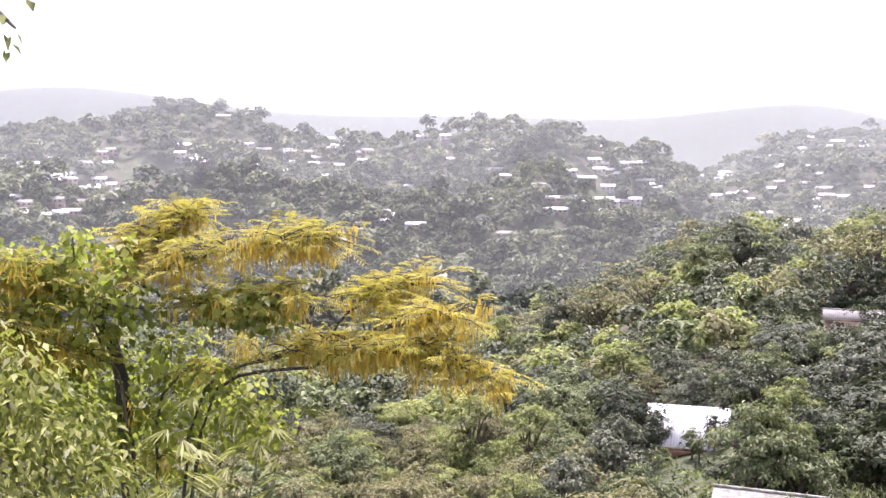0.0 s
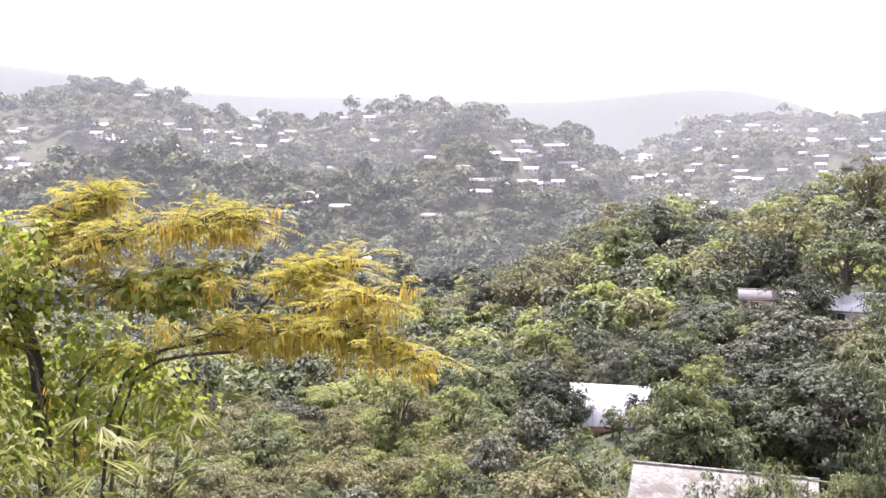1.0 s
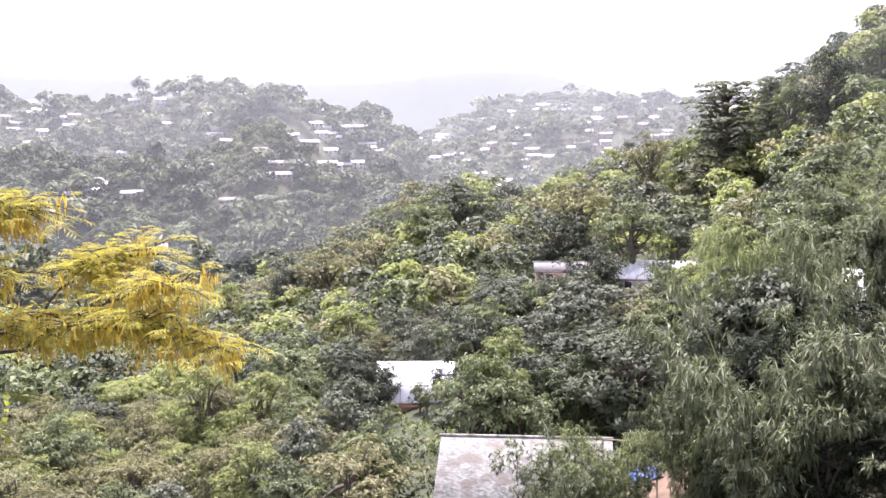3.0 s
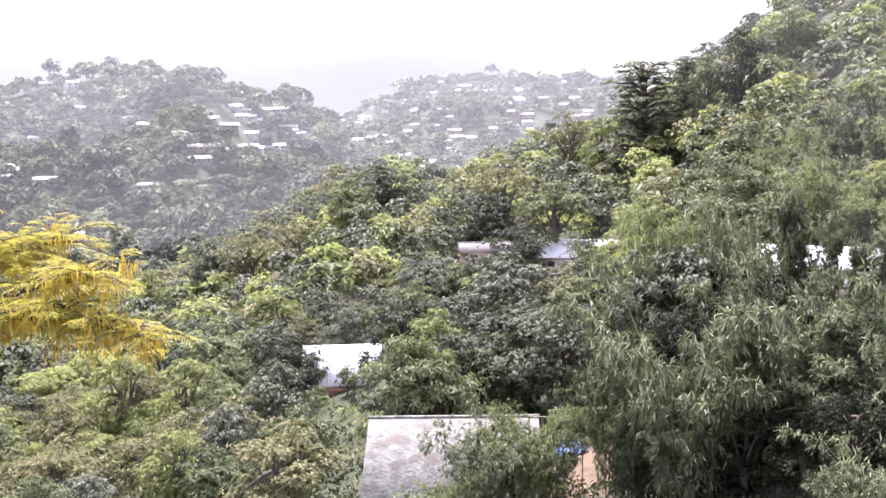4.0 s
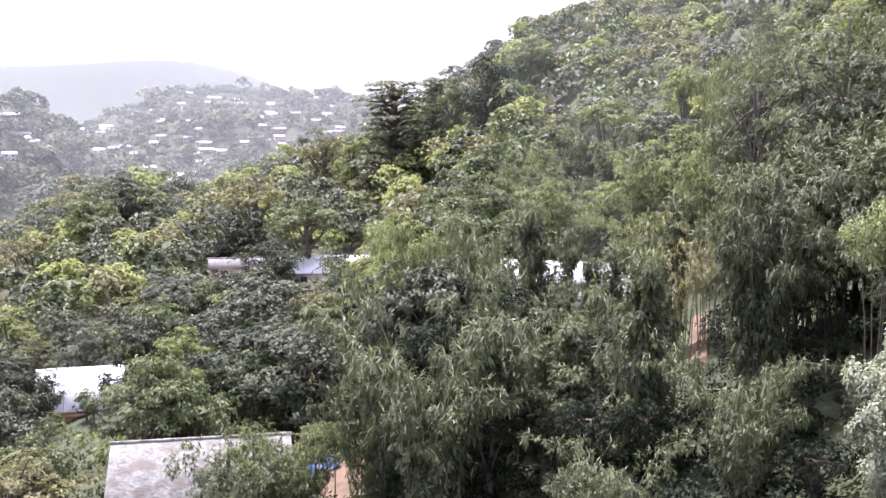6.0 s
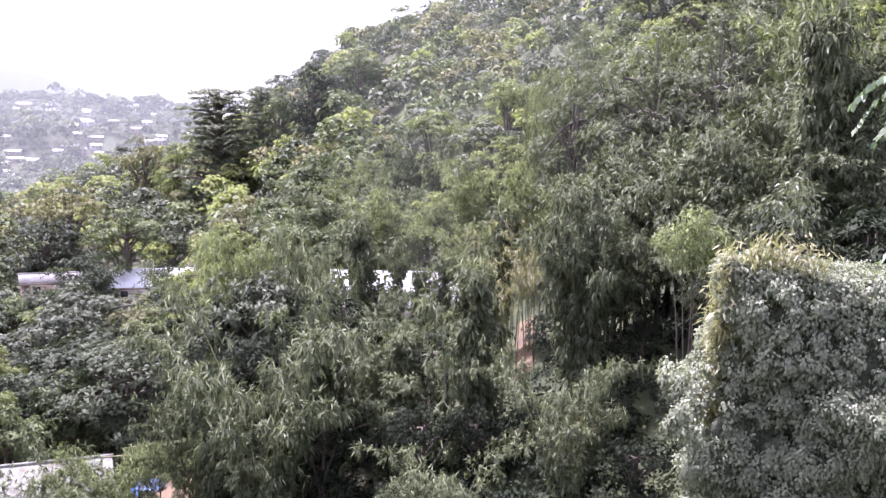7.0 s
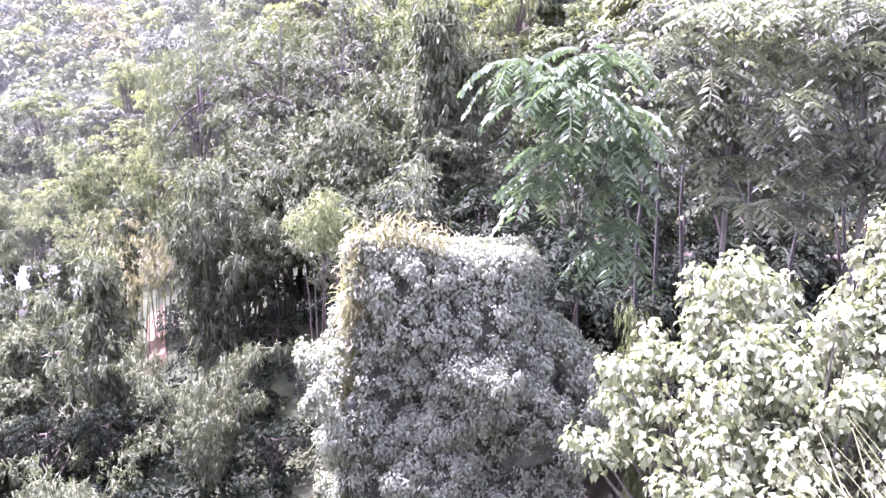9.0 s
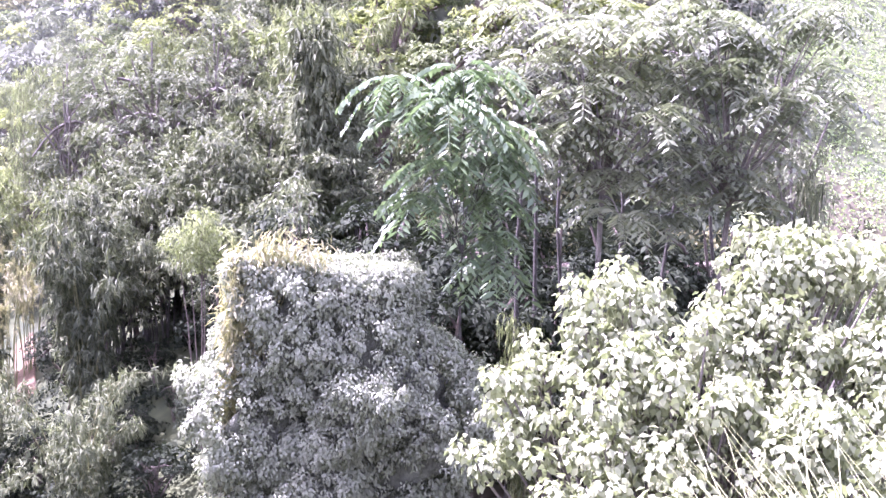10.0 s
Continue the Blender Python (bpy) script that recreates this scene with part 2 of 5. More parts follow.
def bow(a, b, sag=0.0, n=6, wob=0.0, r=rng):
    """Points of a bent limb from a to b."""
    a, b = np.asarray(a, float), np.asarray(b, float)
    u = np.linspace(0, 1, n)[:, None]
    P = a + (b - a) * u + np.array([0, 0, sag]) * (4 * u * (1 - u))
    if wob:
        P[1:-1] += r.normal(0, wob, (n - 2, 3))
    return P


def box(x0, x1, y0, y1, z0, z1):
    V = np.array([[x, y, z] for z in (z0, z1) for y in (y0, y1) for x in (x0, x1)], float)
    return V, np.array([[0, 2, 3, 1], [4, 5, 7, 6], [0, 1, 5, 4], [2, 6, 7, 3], [0, 4, 6, 2], [1, 3, 7, 5]])


# ---- the lie of the land ----
def smooth01(u):
    u = np.clip(u, 0, 1)
    return u * u * (3 - 2 * u)


S = 1.8                              # the near slope's scale
# far hills: bearing, distance, height, breadth across, breadth along
HILLS = [
    (2.5, 800, 81, 95, 120), (-15.9, 1000, 112, 84, 190), (-7, 930, 48, 90, 150), (-27, 760, 77, 90, 140), (-4.6, 800, 5, 16, 60), (-21.5, 760, 6, 26, 90),
    (20.6, 1080, 74, 78, 190), (30, 1020, 88, 100, 190), (10.3, 740, 38, 52, 100), (13.0, 760, 10, 20, 60), (-5, 600, 14, 120, 70), (15, 1080, 22, 60, 120),
    (-9, 690, 12, 26, 70), (6, 640, 14, 30, 60), (-14.5, 700, 10, 30, 60), (15.5, 1080, 5, 24, 100),
    (9, 3200, 200, 640, 420), (22, 3200, 158, 330, 420), (-22, 3400, 330, 560, 420), (-4, 3400, 110, 460, 420),
]


def ground(x, y):
    x, y = np.asarray(x, float), np.asarray(y, float)
    r, az = np.hypot(x, y), np.degrees(np.arctan2(x, y))
    q = r / S
    z = np.interp(q, [0, 1.5, 5, 10, 20, 35, 80, 130, 210, 300], [0, -0.2, -2.2, -5, -9, -13.5, -20.5, -24.5, -36, -38])
    back = smooth01((np.abs(az - 35) - 90) / 50)
    z = z * (1 - 0.8 * back)
    k = np.interp(az, [-180, 0, 3, 7, 14, 18, 21, 25, 30, 34, 40, 48, 60, 75, 100, 140, 180],
                  [0.0, 0.0, 0.06, 0.14, 0.27, 0.265, 0.22, 0.25, 0.255, 0.31, 0.385, 0.42, 0.62, 0.78, 0.82, 0.6, 0.0])
    s = np.clip(q * np.cos(np.radians(az - 75)) - 15, 0, 150)
    fall = 1 - smooth01((q - 135) / 100) * (1 - smooth01((az - 50) / 30))
    z = S * (z + k * s * fall)
    for a, d, h, wa, wr in HILLS:
        ca, sn = math.cos(radians(a)), math.sin(radians(a))
        across, along = x * ca - y * sn, x * sn + y * ca - d
        z = z + h * np.exp(-0.5 * (across / wa) ** 2 - 0.5 * (along / wr) ** 2)
    far = smooth01((r - 400) / 200) * smooth01((1600 - r) / 300)
    z = z + far * (3 * np.sin(x / 37 + 1.3 * np.sin(y / 53)) + 3 * np.sin(y / 29 + x / 61))
    # gullies and spurs running down the far slopes
    fold = np.abs(np.sin(np.radians(az) * 19 + 0.7 * np.sin(r / 60) + 0.4)) ** 0.7
    z = z + far * smooth01((900 - r) / 160) * smooth01((r - 470) / 120) * 11 * (fold - 0.7)
    return z + 0.25 * np.sin(x / 2.1 + np.sin(y / 3.3)) * smooth01((r - 4) / 10) * smooth01((300 - r) / 100)


def at(az, el, r):
    """The place at a bearing and a height angle, r metres off along the ground."""
    a = np.radians(az)
    return np.array([r * np.sin(a), r * np.cos(a), EYE + r * np.tan(np.radians(el))])


def foot(az, r):
    a = math.radians(az)
    x, y = r * math.sin(a), r * math.cos(a)
    return np.array([x, y, float(ground(x, y))])


def land_at(az, el, near=430.0, lift=3.0):
    """Where the view at that bearing and height angle meets the land."""
    r = np.arange(near, 1500, 2.0)
    P = at(az, el, r)
    z = ground(P[0], P[1]) + lift
    k = np.argmax(z > P[2])
    return np.array([P[0][k], P[1][k], z[k] - lift]) if z[k] > P[2][k] else None


def land_sheet():
    az = np.concatenate([np.arange(-40, 115, 0.6), np.arange(115, 320, 5.0)])
    rr = np.concatenate([[0.8], np.geomspace(2.0, 4600, 170)])
    A, R = np.meshgrid(np.radians(az), rr, indexing="ij")
    X, Y = R * np.sin(A), R * np.cos(A)
    V = np.stack([X, Y, ground(X, Y)], -1).reshape(-1, 3)
    n, m = len(az), len(rr)
    i, j = np.meshgrid(np.arange(n), np.arange(m - 1), indexing="ij")
    k = (i + 1) % n
    F = np.stack([i * m + j, i * m + j + 1, k * m + j + 1, k * m + j], -1).reshape(-1, 4)
    V = np.concatenate([V, [[0, 0, 0]]])
    i = np.arange(n)
    fan = np.stack([np.full(n, n * m), i * m, ((i + 1) % n) * m], -1)
    return V, [F, fan]


ground_sheet = part("ground", land_sheet(), M_GROUND, smooth=True)
tagged(ground_sheet, "steep overgrown hillside falling into a wooded valley", "ground", kind="structure")

# see-through sheets stand in for haze; the farthest is tinted blue for distance
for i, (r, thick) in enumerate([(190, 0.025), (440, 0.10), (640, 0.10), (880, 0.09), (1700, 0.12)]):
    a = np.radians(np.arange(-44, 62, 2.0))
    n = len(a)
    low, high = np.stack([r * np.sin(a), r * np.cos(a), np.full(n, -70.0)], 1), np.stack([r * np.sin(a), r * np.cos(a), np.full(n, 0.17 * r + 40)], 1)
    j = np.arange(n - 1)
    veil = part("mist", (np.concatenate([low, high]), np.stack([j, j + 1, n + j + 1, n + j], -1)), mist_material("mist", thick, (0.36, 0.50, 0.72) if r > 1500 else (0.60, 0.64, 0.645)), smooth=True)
    tagged(veil, "thin see-through sheet standing in for haze over the valley", "mist", kind="structure")
# sheets added for milky glare on the near slope; ends hidden in the hillside
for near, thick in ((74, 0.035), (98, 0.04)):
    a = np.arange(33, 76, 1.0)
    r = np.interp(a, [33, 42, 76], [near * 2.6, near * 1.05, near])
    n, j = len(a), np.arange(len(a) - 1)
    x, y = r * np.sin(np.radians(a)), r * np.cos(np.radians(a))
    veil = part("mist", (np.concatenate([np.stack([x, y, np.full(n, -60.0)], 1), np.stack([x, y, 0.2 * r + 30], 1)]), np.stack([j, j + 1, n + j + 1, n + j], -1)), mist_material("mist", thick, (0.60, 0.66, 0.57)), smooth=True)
    tagged(veil, "thin see-through sheet standing in for glare over the wooded slope", "mist", kind="structure")


# ---- far houses ----
def ridge_roof(w, d, z, rise, over=0.5, thick=0.12):
    """A gabled roof of two sloping sheets with an overhang."""
    out = []
    for s in (-1, 1):
        e = np.array([[-w / 2 - over, s * (d / 2 + over), z - rise * over / (d / 2)], [w / 2 + over, s * (d / 2 + over), z - rise * over / (d / 2)],
                      [w / 2 + over, 0, z + rise], [-w / 2 - over, 0, z + rise]])
        V = np.concatenate([e, e + [0, 0, thick]])
        F = np.array([[0, 1, 2, 3], [7, 6, 5, 4], [0, 4, 5, 1], [1, 5, 6, 2], [2, 6, 7, 3], [3, 7, 4, 0]])
        out.append((V, F))
    return joined(out)


def walls_with_gable(w, d, z0, z, rise):
    V, F = box(-w / 2, w / 2, -d / 2, d / 2, z0, z)
    out = [(V, F)]
    for s in (-1, 1):
        x0, x1 = s * w / 2, s * (w / 2 - 0.15)
        V = np.array([[x0, -d / 2, z], [x0, d / 2, z], [x0, 0, z + rise], [x0, 0, z + rise], [x1, -d / 2, z], [x1, d / 2, z], [x1, 0, z + rise], [x1, 0, z + rise]])
        out.append((V, np.array([[0, 1, 2, 3], [4, 5, 6, 7], [0, 4, 6, 2], [1, 5, 6, 2]])))
    return joined(out)


def far_house(name, label, w, d, storeys, wall_mat, roof_mat, rise):
    h = thing(name, label, "house", "hillside houses")
    z = 2.8 * storeys
    body = part("wall", walls_with_gable(w, d, -5, z, rise) if rise else box(-w / 2, w / 2, -d / 2, d / 2, -5, z), wall_mat, h)
    if rise:
        part("roof", ridge_roof(w, d, z, rise, 0.9), roof_mat, h)
    else:
        part("roof", box(-w / 2 - 0.4, w / 2 + 0.4, -d / 2 - 0.4, d / 2 + 0.4, z + 0.003, z + 0.35), roof_mat, h)
    for s in range(storeys):
        n = max(2, int(w // 2.8))
        for i in range(n):
            x = -w / 2 + (i + 0.5) * w / n
            win = part("window", box(x - 0.55, x + 0.55, -d / 2 - 0.06, -d / 2 - 0.003, 2.8 * s + 1.0, 2.8 * s + 2.2), M_DARK, h)
            part("sill", box(x - 0.7, x + 0.7, -d / 2 - 0.16, -d / 2 - 0.065, 2.8 * s + 0.86, 2.8 * s + 0.98), M_WALL, win)
    part("door", box(-0.45, 0.45, -d / 2 - 0.12, -d / 2 - 0.065, 0, 2.0), M_WALL_BROWN, h)
    return h


HOUSE_KINDS = [
    far_house("house", "low hillside house with a pale tin gable roof", 9, 5.5, 1, M_WALL, M_TIN, 1.5),
    far_house("house", "long low house with a weathered tin roof", 13, 5.5, 1, M_WALL_BROWN, M_TIN, 1.5),
    far_house("house", "small house with a bright new tin roof", 6.5, 5, 1, M_WALL, M_TIN_BRIGHT, 1.2),
    far_house("house", "two-storey plastered house with a tin roof", 8, 6, 2, M_WALL, M_TIN, 1.4),
    far_house("house", "flat-roofed white three-storey building", 8, 7, 3, M_TIN_BRIGHT, M_TIN, 0),
    far_house("house", "brown wooden house with a rusty tin roof", 9, 6, 2, M_WALL_BROWN, M_RUST, 1.6),
]
HOUSE_SPOTS = []
first_house = set()


def put_house(kind, az, el, turn):
    p = land_at(az, el)
    if p is None:
        return
    face = math.degrees(math.atan2(p[0], p[1]))
    m = pose(p[0], p[1], p[2] + 0.3, 0, 0, -face + turn) @ Matrix.Scale(0.9, 4)
    if kind in first_house:
        copy_thing(HOUSE_KINDS[kind], m @ Matrix.Scale(1 / 0.9, 4))
    else:
        HOUSE_KINDS[kind].matrix_basis = m
        first_house.add(kind)
    HOUSE_SPOTS.append(p)


# the houses that stand out: kind, bearing, height angle
for kind, az, el in [(4, -9.0, 1.0), (2, 2.7, 1.3), (1, -13.8, 1.4), (1, -13.9, 0.6), (0, -12.6, 1.0), (0, -11, 0.4), (1, -10.4, 1.3), (2, -6.8, -0.2),
                     (0, -4.7, -3.0), (0, -3.6, -2.8), (2, -3.2, -2.5), (1, -1.6, -3.1), (0, -5.8, -3.9), (0, -0.3, -6.1), (2, -0.2, -6.9),
                     (0, 9.6, -0.8), (1, 9.4, -1.6), (2, 9.3, -2.2), (0, 9.1, 0.2), (1, 11.7, -0.5), (5, 9.6, -2.6), (2, 7.5, 0.1), (0, 2.8, -1.6),
                     (1, 17.0, -1.7), (1, 16.5, -2.3), (1, 21.0, -2.6), (0, 19.5, -3.0), (0, 12.3, -2.9), (0, 16.4, -1.2), (1, 15.1, -0.2),
                     (3, -22.4, 0.2), (2, -17.2, 0.1), (1, -20.6, -0.9), (0, -23, -2.2), (1, -22.2, -2.3), (0, -19.4, -0.4), (0, -21.5, -0.2),
                     (0, -5.5, 2.2), (1, -3.5, 2.1), (2, -2.0, 2.2), (0, -1.2, 2.1), (3, -6.6, 1.8), (0, -14.6, 3.6), (1, -12.6, 3.2)]:
    put_house(kind, az, el, rng.uniform(-14, 14))
for az0, az1, el0, el1, n in [(15, 31, -1.6, 2.1, 70), (-24, -18, -2.6, 1.4, 26), (-17, -4, -0.5, 2.2, 26), (5, 14, -2.8, 1.5, 24), (-5, 4, -4, 2.2, 14), (18, 28, -3.2, -1.5, 12)]:
    for i in range(n):
        put_house(int(rng.choice([0, 0, 1, 2, 2, 3, 5])), rng.uniform(az0, az1), rng.uniform(el0, el1), rng.uniform(-25, 25))

mast = thing("radio_mast", "thin lattice mast on the wooded hilltop", "mast")
q = foot(4.9, 805)
mast.location = q
for x, y in ((-0.6, -0.6), (0.6, -0.6), (0.6, 0.6), (-0.6, 0.6)):
    part("leg", tube([[x, y, -1], [x * 0.3, y * 0.3, 16]], [0.12, 0.08], 4), M_STEEL, mast)
for i in range(6):
    s = 0.6 * (1 - 0.7 * (i + 1) / 7)
    part("brace", box(-s, s, -s, s, 2.2 * i + 2, 2.2 * i + 2.12), M_STEEL, mast)


# ---- far woods, uncountable ----
def cluster_crowns(P, R, H, per, size, r, turn=0.10):
    """Rough crowns of many leafy clumps, for trees at P with radius R and height H."""
    n = len(P)
    u = unit(r.normal(size=(n, per, 3)) * [1, 1, 0.9])
    u[..., 2] = np.abs(u[..., 2]) * 1.1 - 0.3
    lump = 1 + 0.34 * np.sin(u[..., 0] * 5 + P[:, None, 0]) * np.sin(u[..., 1] * 5 + P[:, None, 1]) + r.normal(0, 0.10, (n, per))
    C = P[:, None] + np.stack([u[..., 0] * R[:, None] * lump, u[..., 1] * R[:, None] * lump, H[:, None] * (0.62 + 0.38 * u[..., 2] * lump)], -1)
    N = unit(u + np.array([0, 0, 0.2]) + r.normal(0, turn, u.shape))
    D = unit(np.cross(N, r.normal(size=u.shape)))
    L = size * r.uniform(0.6, 1.4, (n, per)) * R[:, None]
    soft = u * 0.8 + np.array([0, 0, 0.4]) + r.normal(0, 0.2, u.shape)
    return softened(leaves(C.reshape(-1, 3), D.reshape(-1, 3), N.reshape(-1, 3), L.ravel(), 0.75 * L.ravel(), 0.2), soft.reshape(-1, 3))


def lobed_crowns(P, R, H, lobes, per, size, r):
    """Crowns of flat-bottomed leafy lobes, for many trees at P with radius R and height H."""
    n = len(P)
    u = unit(r.normal(size=(n, lobes, 3)))
    u[..., 2] = np.abs(u[..., 2]) * 1.15 - 0.3
    C = P[:, None] + np.stack([u[..., 0] * R[:, None] * 0.75, u[..., 1] * R[:, None] * 0.75, H[:, None] * (0.62 + 0.34 * u[..., 2])], -1)
    v = unit(r.normal(size=(n, lobes, per, 3)) + [0, 0, 0.35])
    v[..., 2] = np.where(v[..., 2] < -0.1, -v[..., 2], v[..., 2])
    q = R[:, None, None, None] * r.uniform(0.28, 0.5, (n, lobes, 1, 1))
    Q = C[:, :, None] + v * q * [1, 1, 0.6] * r.uniform(0.75, 1.1, (n, lobes, per, 1))
    N = unit(v * 0.6 + [0, 0, 0.6] + r.normal(0, 0.25, v.shape))
    D = unit(np.cross(N, r.normal(size=v.shape)))
    L = (size * r.uniform(0.6, 1.4, (n, lobes, per)) * R[:, None, None]).ravel()
    soft = v * [0.7, 0.7, 0.5] + u[:, :, None] * 0.3 + [0, 0, 0.45] + r.normal(0, 0.3, v.shape)
    return softened(leaves(Q.reshape(-1, 3), D.reshape(-1, 3), N.reshape(-1, 3), L, 0.6 * L, 0.2), soft.reshape(-1, 3))


def scatter(az0, az1, r0, r1, space, r):
    """Loose, even spread over a sector of the land."""
    pts = []
    ext = r1
    xs = np.arange(-ext, ext, space)
    X, Y = np.meshgrid(xs, xs)
    X, Y = X + r.uniform(-0.45, 0.45, X.shape) * space, Y + r.uniform(-0.45, 0.45, Y.shape) * space
    d, a = np.hypot(X, Y), np.degrees(np.arctan2(X, Y))
    k = (d > r0) & (d < r1) & (a > az0) & (a < az1)
    return np.stack([X[k], Y[k], ground(X[k], Y[k])], 1)


def clear_of(P, spots, round_, ahead):
    """Drops trees that stand on a house or close before it, to clear the camera's view."""
    keep = np.ones(len(P), bool)
    for s in spots:
        d = unit(np.array([s[0], s[1]]))
        rel = P[:, :2] - s[:2]
        along, across = rel @ d, np.abs(rel @ np.array([-d[1], d[0]]))
        keep &= ~((across < round_) & (along < round_ * 0.8) & (along > -ahead))
    return P[keep]


fr = np.random.default_rng(21)
for az0, az1, r0, r1, space, per, size in [(-27, 33, 400, 700, 7.4, 16, 0.39), (-27, 34, 700, 1200, 9.2, 11, 0.54)]:
    P = scatter(az0, az1, r0, r1, space, fr)
    P = clear_of(P, HOUSE_SPOTS, 5.0, 8)
    # keep what the camera can see: crowns on the slopes that face it
    a = np.arctan2(P[:, 0], P[:, 1])
    d = np.hypot(P[:, 0], P[:, 1])
    top = (P[:, 2] + 9 - EYE) / d
    seen = np.ones(len(P), bool)
    for f in (0.55, 0.65, 0.75, 0.82, 0.88, 0.93, 0.97):
        seen &= top > (ground(P[:, 0] * f, P[:, 1] * f) + 3 - EYE) / (d * f)
    seen &= np.sin(P[:, 0] / 31 + 2 * np.sin(P[:, 1] / 47)) * np.sin(P[:, 1] / 39 + P[:, 0] / 83) < 0.84     # grassy clearings
    P = P[seen]
    n = len(P)
    R = fr.uniform(2.0, 4.4, n) * (1.3 if r0 < 500 else 1.0) * (1 + 0.8 * (fr.random(n) > 0.86))
    H = R * fr.uniform(1.3, 2.6, n)
    which = fr.random(n)
    for leaf, w0, w1 in ((L_FAR, 0, 0.4), (L_FAR_DARK, 0.4, 0.78), (L_FAR_PALE, 0.78, 1.0)):
        k = (which >= w0) & (which < w1)
        woods = part("far_woods", lobed_crowns(P[k], R[k], H[k], 9, per, size, fr), leaf)
        tagged(woods, "hazy grey-green woods covering the far hillsides", "woods", kind="stuff")


# ---- broadleaf trees ----
def rosettes(C, O, k, L, W, r, droop=0.5, fan=0.5):
    """Whorls of k leaves round twig ends C that face O."""
    n = len(C)
    side = unit(np.cross(O, r.normal(size=(n, 3))))
    other = np.cross(O, side)
    a = (np.arange(k) / k * 2 * np.pi)[None] + r.normal(0, 0.3, (n, k))
    D = side[:, None] * np.cos(a)[..., None] + other[:, None] * np.sin(a)[..., None]
    D = unit(D + O[:, None] * fan + np.array([0, 0, -droop * 0.8]) + r.normal(0, 0.18, (n, k, 3)))
    N = unit(np.repeat(O[:, None], k, 1) + r.normal(0, 0.25, (n, k, 3)) + np.array([0, 0, 0.2]))
    P = np.repeat(C[:, None], k, 1) + D * L * 0.12
    size = r.uniform(0.75, 1.25, (n, k))
    soft = np.repeat(O[:, None], k, 1) * 0.9 + D * 0.45 + r.normal(0, 0.30, (n, k, 3))
    return softened(leaves(P.reshape(-1, 3), D.reshape(-1, 3), N.reshape(-1, 3), L * size.ravel(), W * size.ravel(), 0.14), soft.reshape(-1, 3))


def crown_tree(H, R, clumps, per, L, W, r, base=0.42, flat=0.44, droop=0.5, trunk=0.045, layered=False):
    """Trunk and limbs, and a crown of leafy clumps round the limbs' ends."""
    lean = r.normal(0, 0.05, 2) * H
    top = np.array([lean[0], lean[1], H * 0.62])
    stem = bow([0, 0, -1.0], top, 0, 6, 0.02 * H, r)
    wood = [tube(stem, np.linspace(trunk * H, 0.4 * trunk * H, 6), 6)]
    cr = []
    for i in range(clumps):
        u = unit(r.normal(size=3))
        if layered:
            lev = (i + 0.5) / clumps
            a = i * 2.4
            rad = R * (1.05 - 0.62 * lev) * r.uniform(0.35, 1.0)
            c = np.array([math.cos(a) * rad, math.sin(a) * rad, H * (base + (0.98 - base) * lev)])
            sz = np.array([0.30 * R, 0.30 * R, 0.07 * R])
        else:
            u *= r.uniform(0.45, 0.92)
            c = np.array([u[0] * R, u[1] * R, H * (1 - flat) + u[2] * H * flat * 0.9]) + [lean[0], lean[1], 0]
            q = R * r.uniform(0.30, 0.50)
            sz = np.array([q, q, q * 0.5])
        j = r.integers(2, 6)
        wood.append(tube(bow(stem[j] if not layered else [c[0] * 0.05, c[1] * 0.05, c[2] - 0.05 * H], c, 0.03 * H, 4, 0.02 * R, r), np.linspace(0.35 * trunk * H, 0.04, 4), 4))
        n = max(3, per // 7)
        v = unit(r.normal(size=(n, 3)) + [0, 0, 0.25])
        v[:, 2] = np.where(v[:, 2] < -0.12, -v[:, 2], v[:, 2])
        P = c + v * sz * r.uniform(0.6, 1.12, (n, 1))
        whole = unit(P - np.array([0, 0, H * 0.5]))
        cr.append(rosettes(P, unit(v * [0.6, 0.6, 0.5] + whole * 0.25 + np.array([0, 0, 0.55])), 7, L, W, r, droop))
    if layered:
        wood.append(tube([[0, 0, 0], [0, 0, H * 0.97]], [trunk * H, 0.05], 6))
    return joined(wood), joined(cr)


def make_tree(name, label, leaf, bark, category="tree", group="slope trees", **k):
    t = thing(name, label, category, group)
    wood, crown = crown_tree(**k)
    part("trunk", wood, bark, t, smooth=True)
    part("crown", crown, leaf, t)
    return t


tr = np.random.default_rng(5)
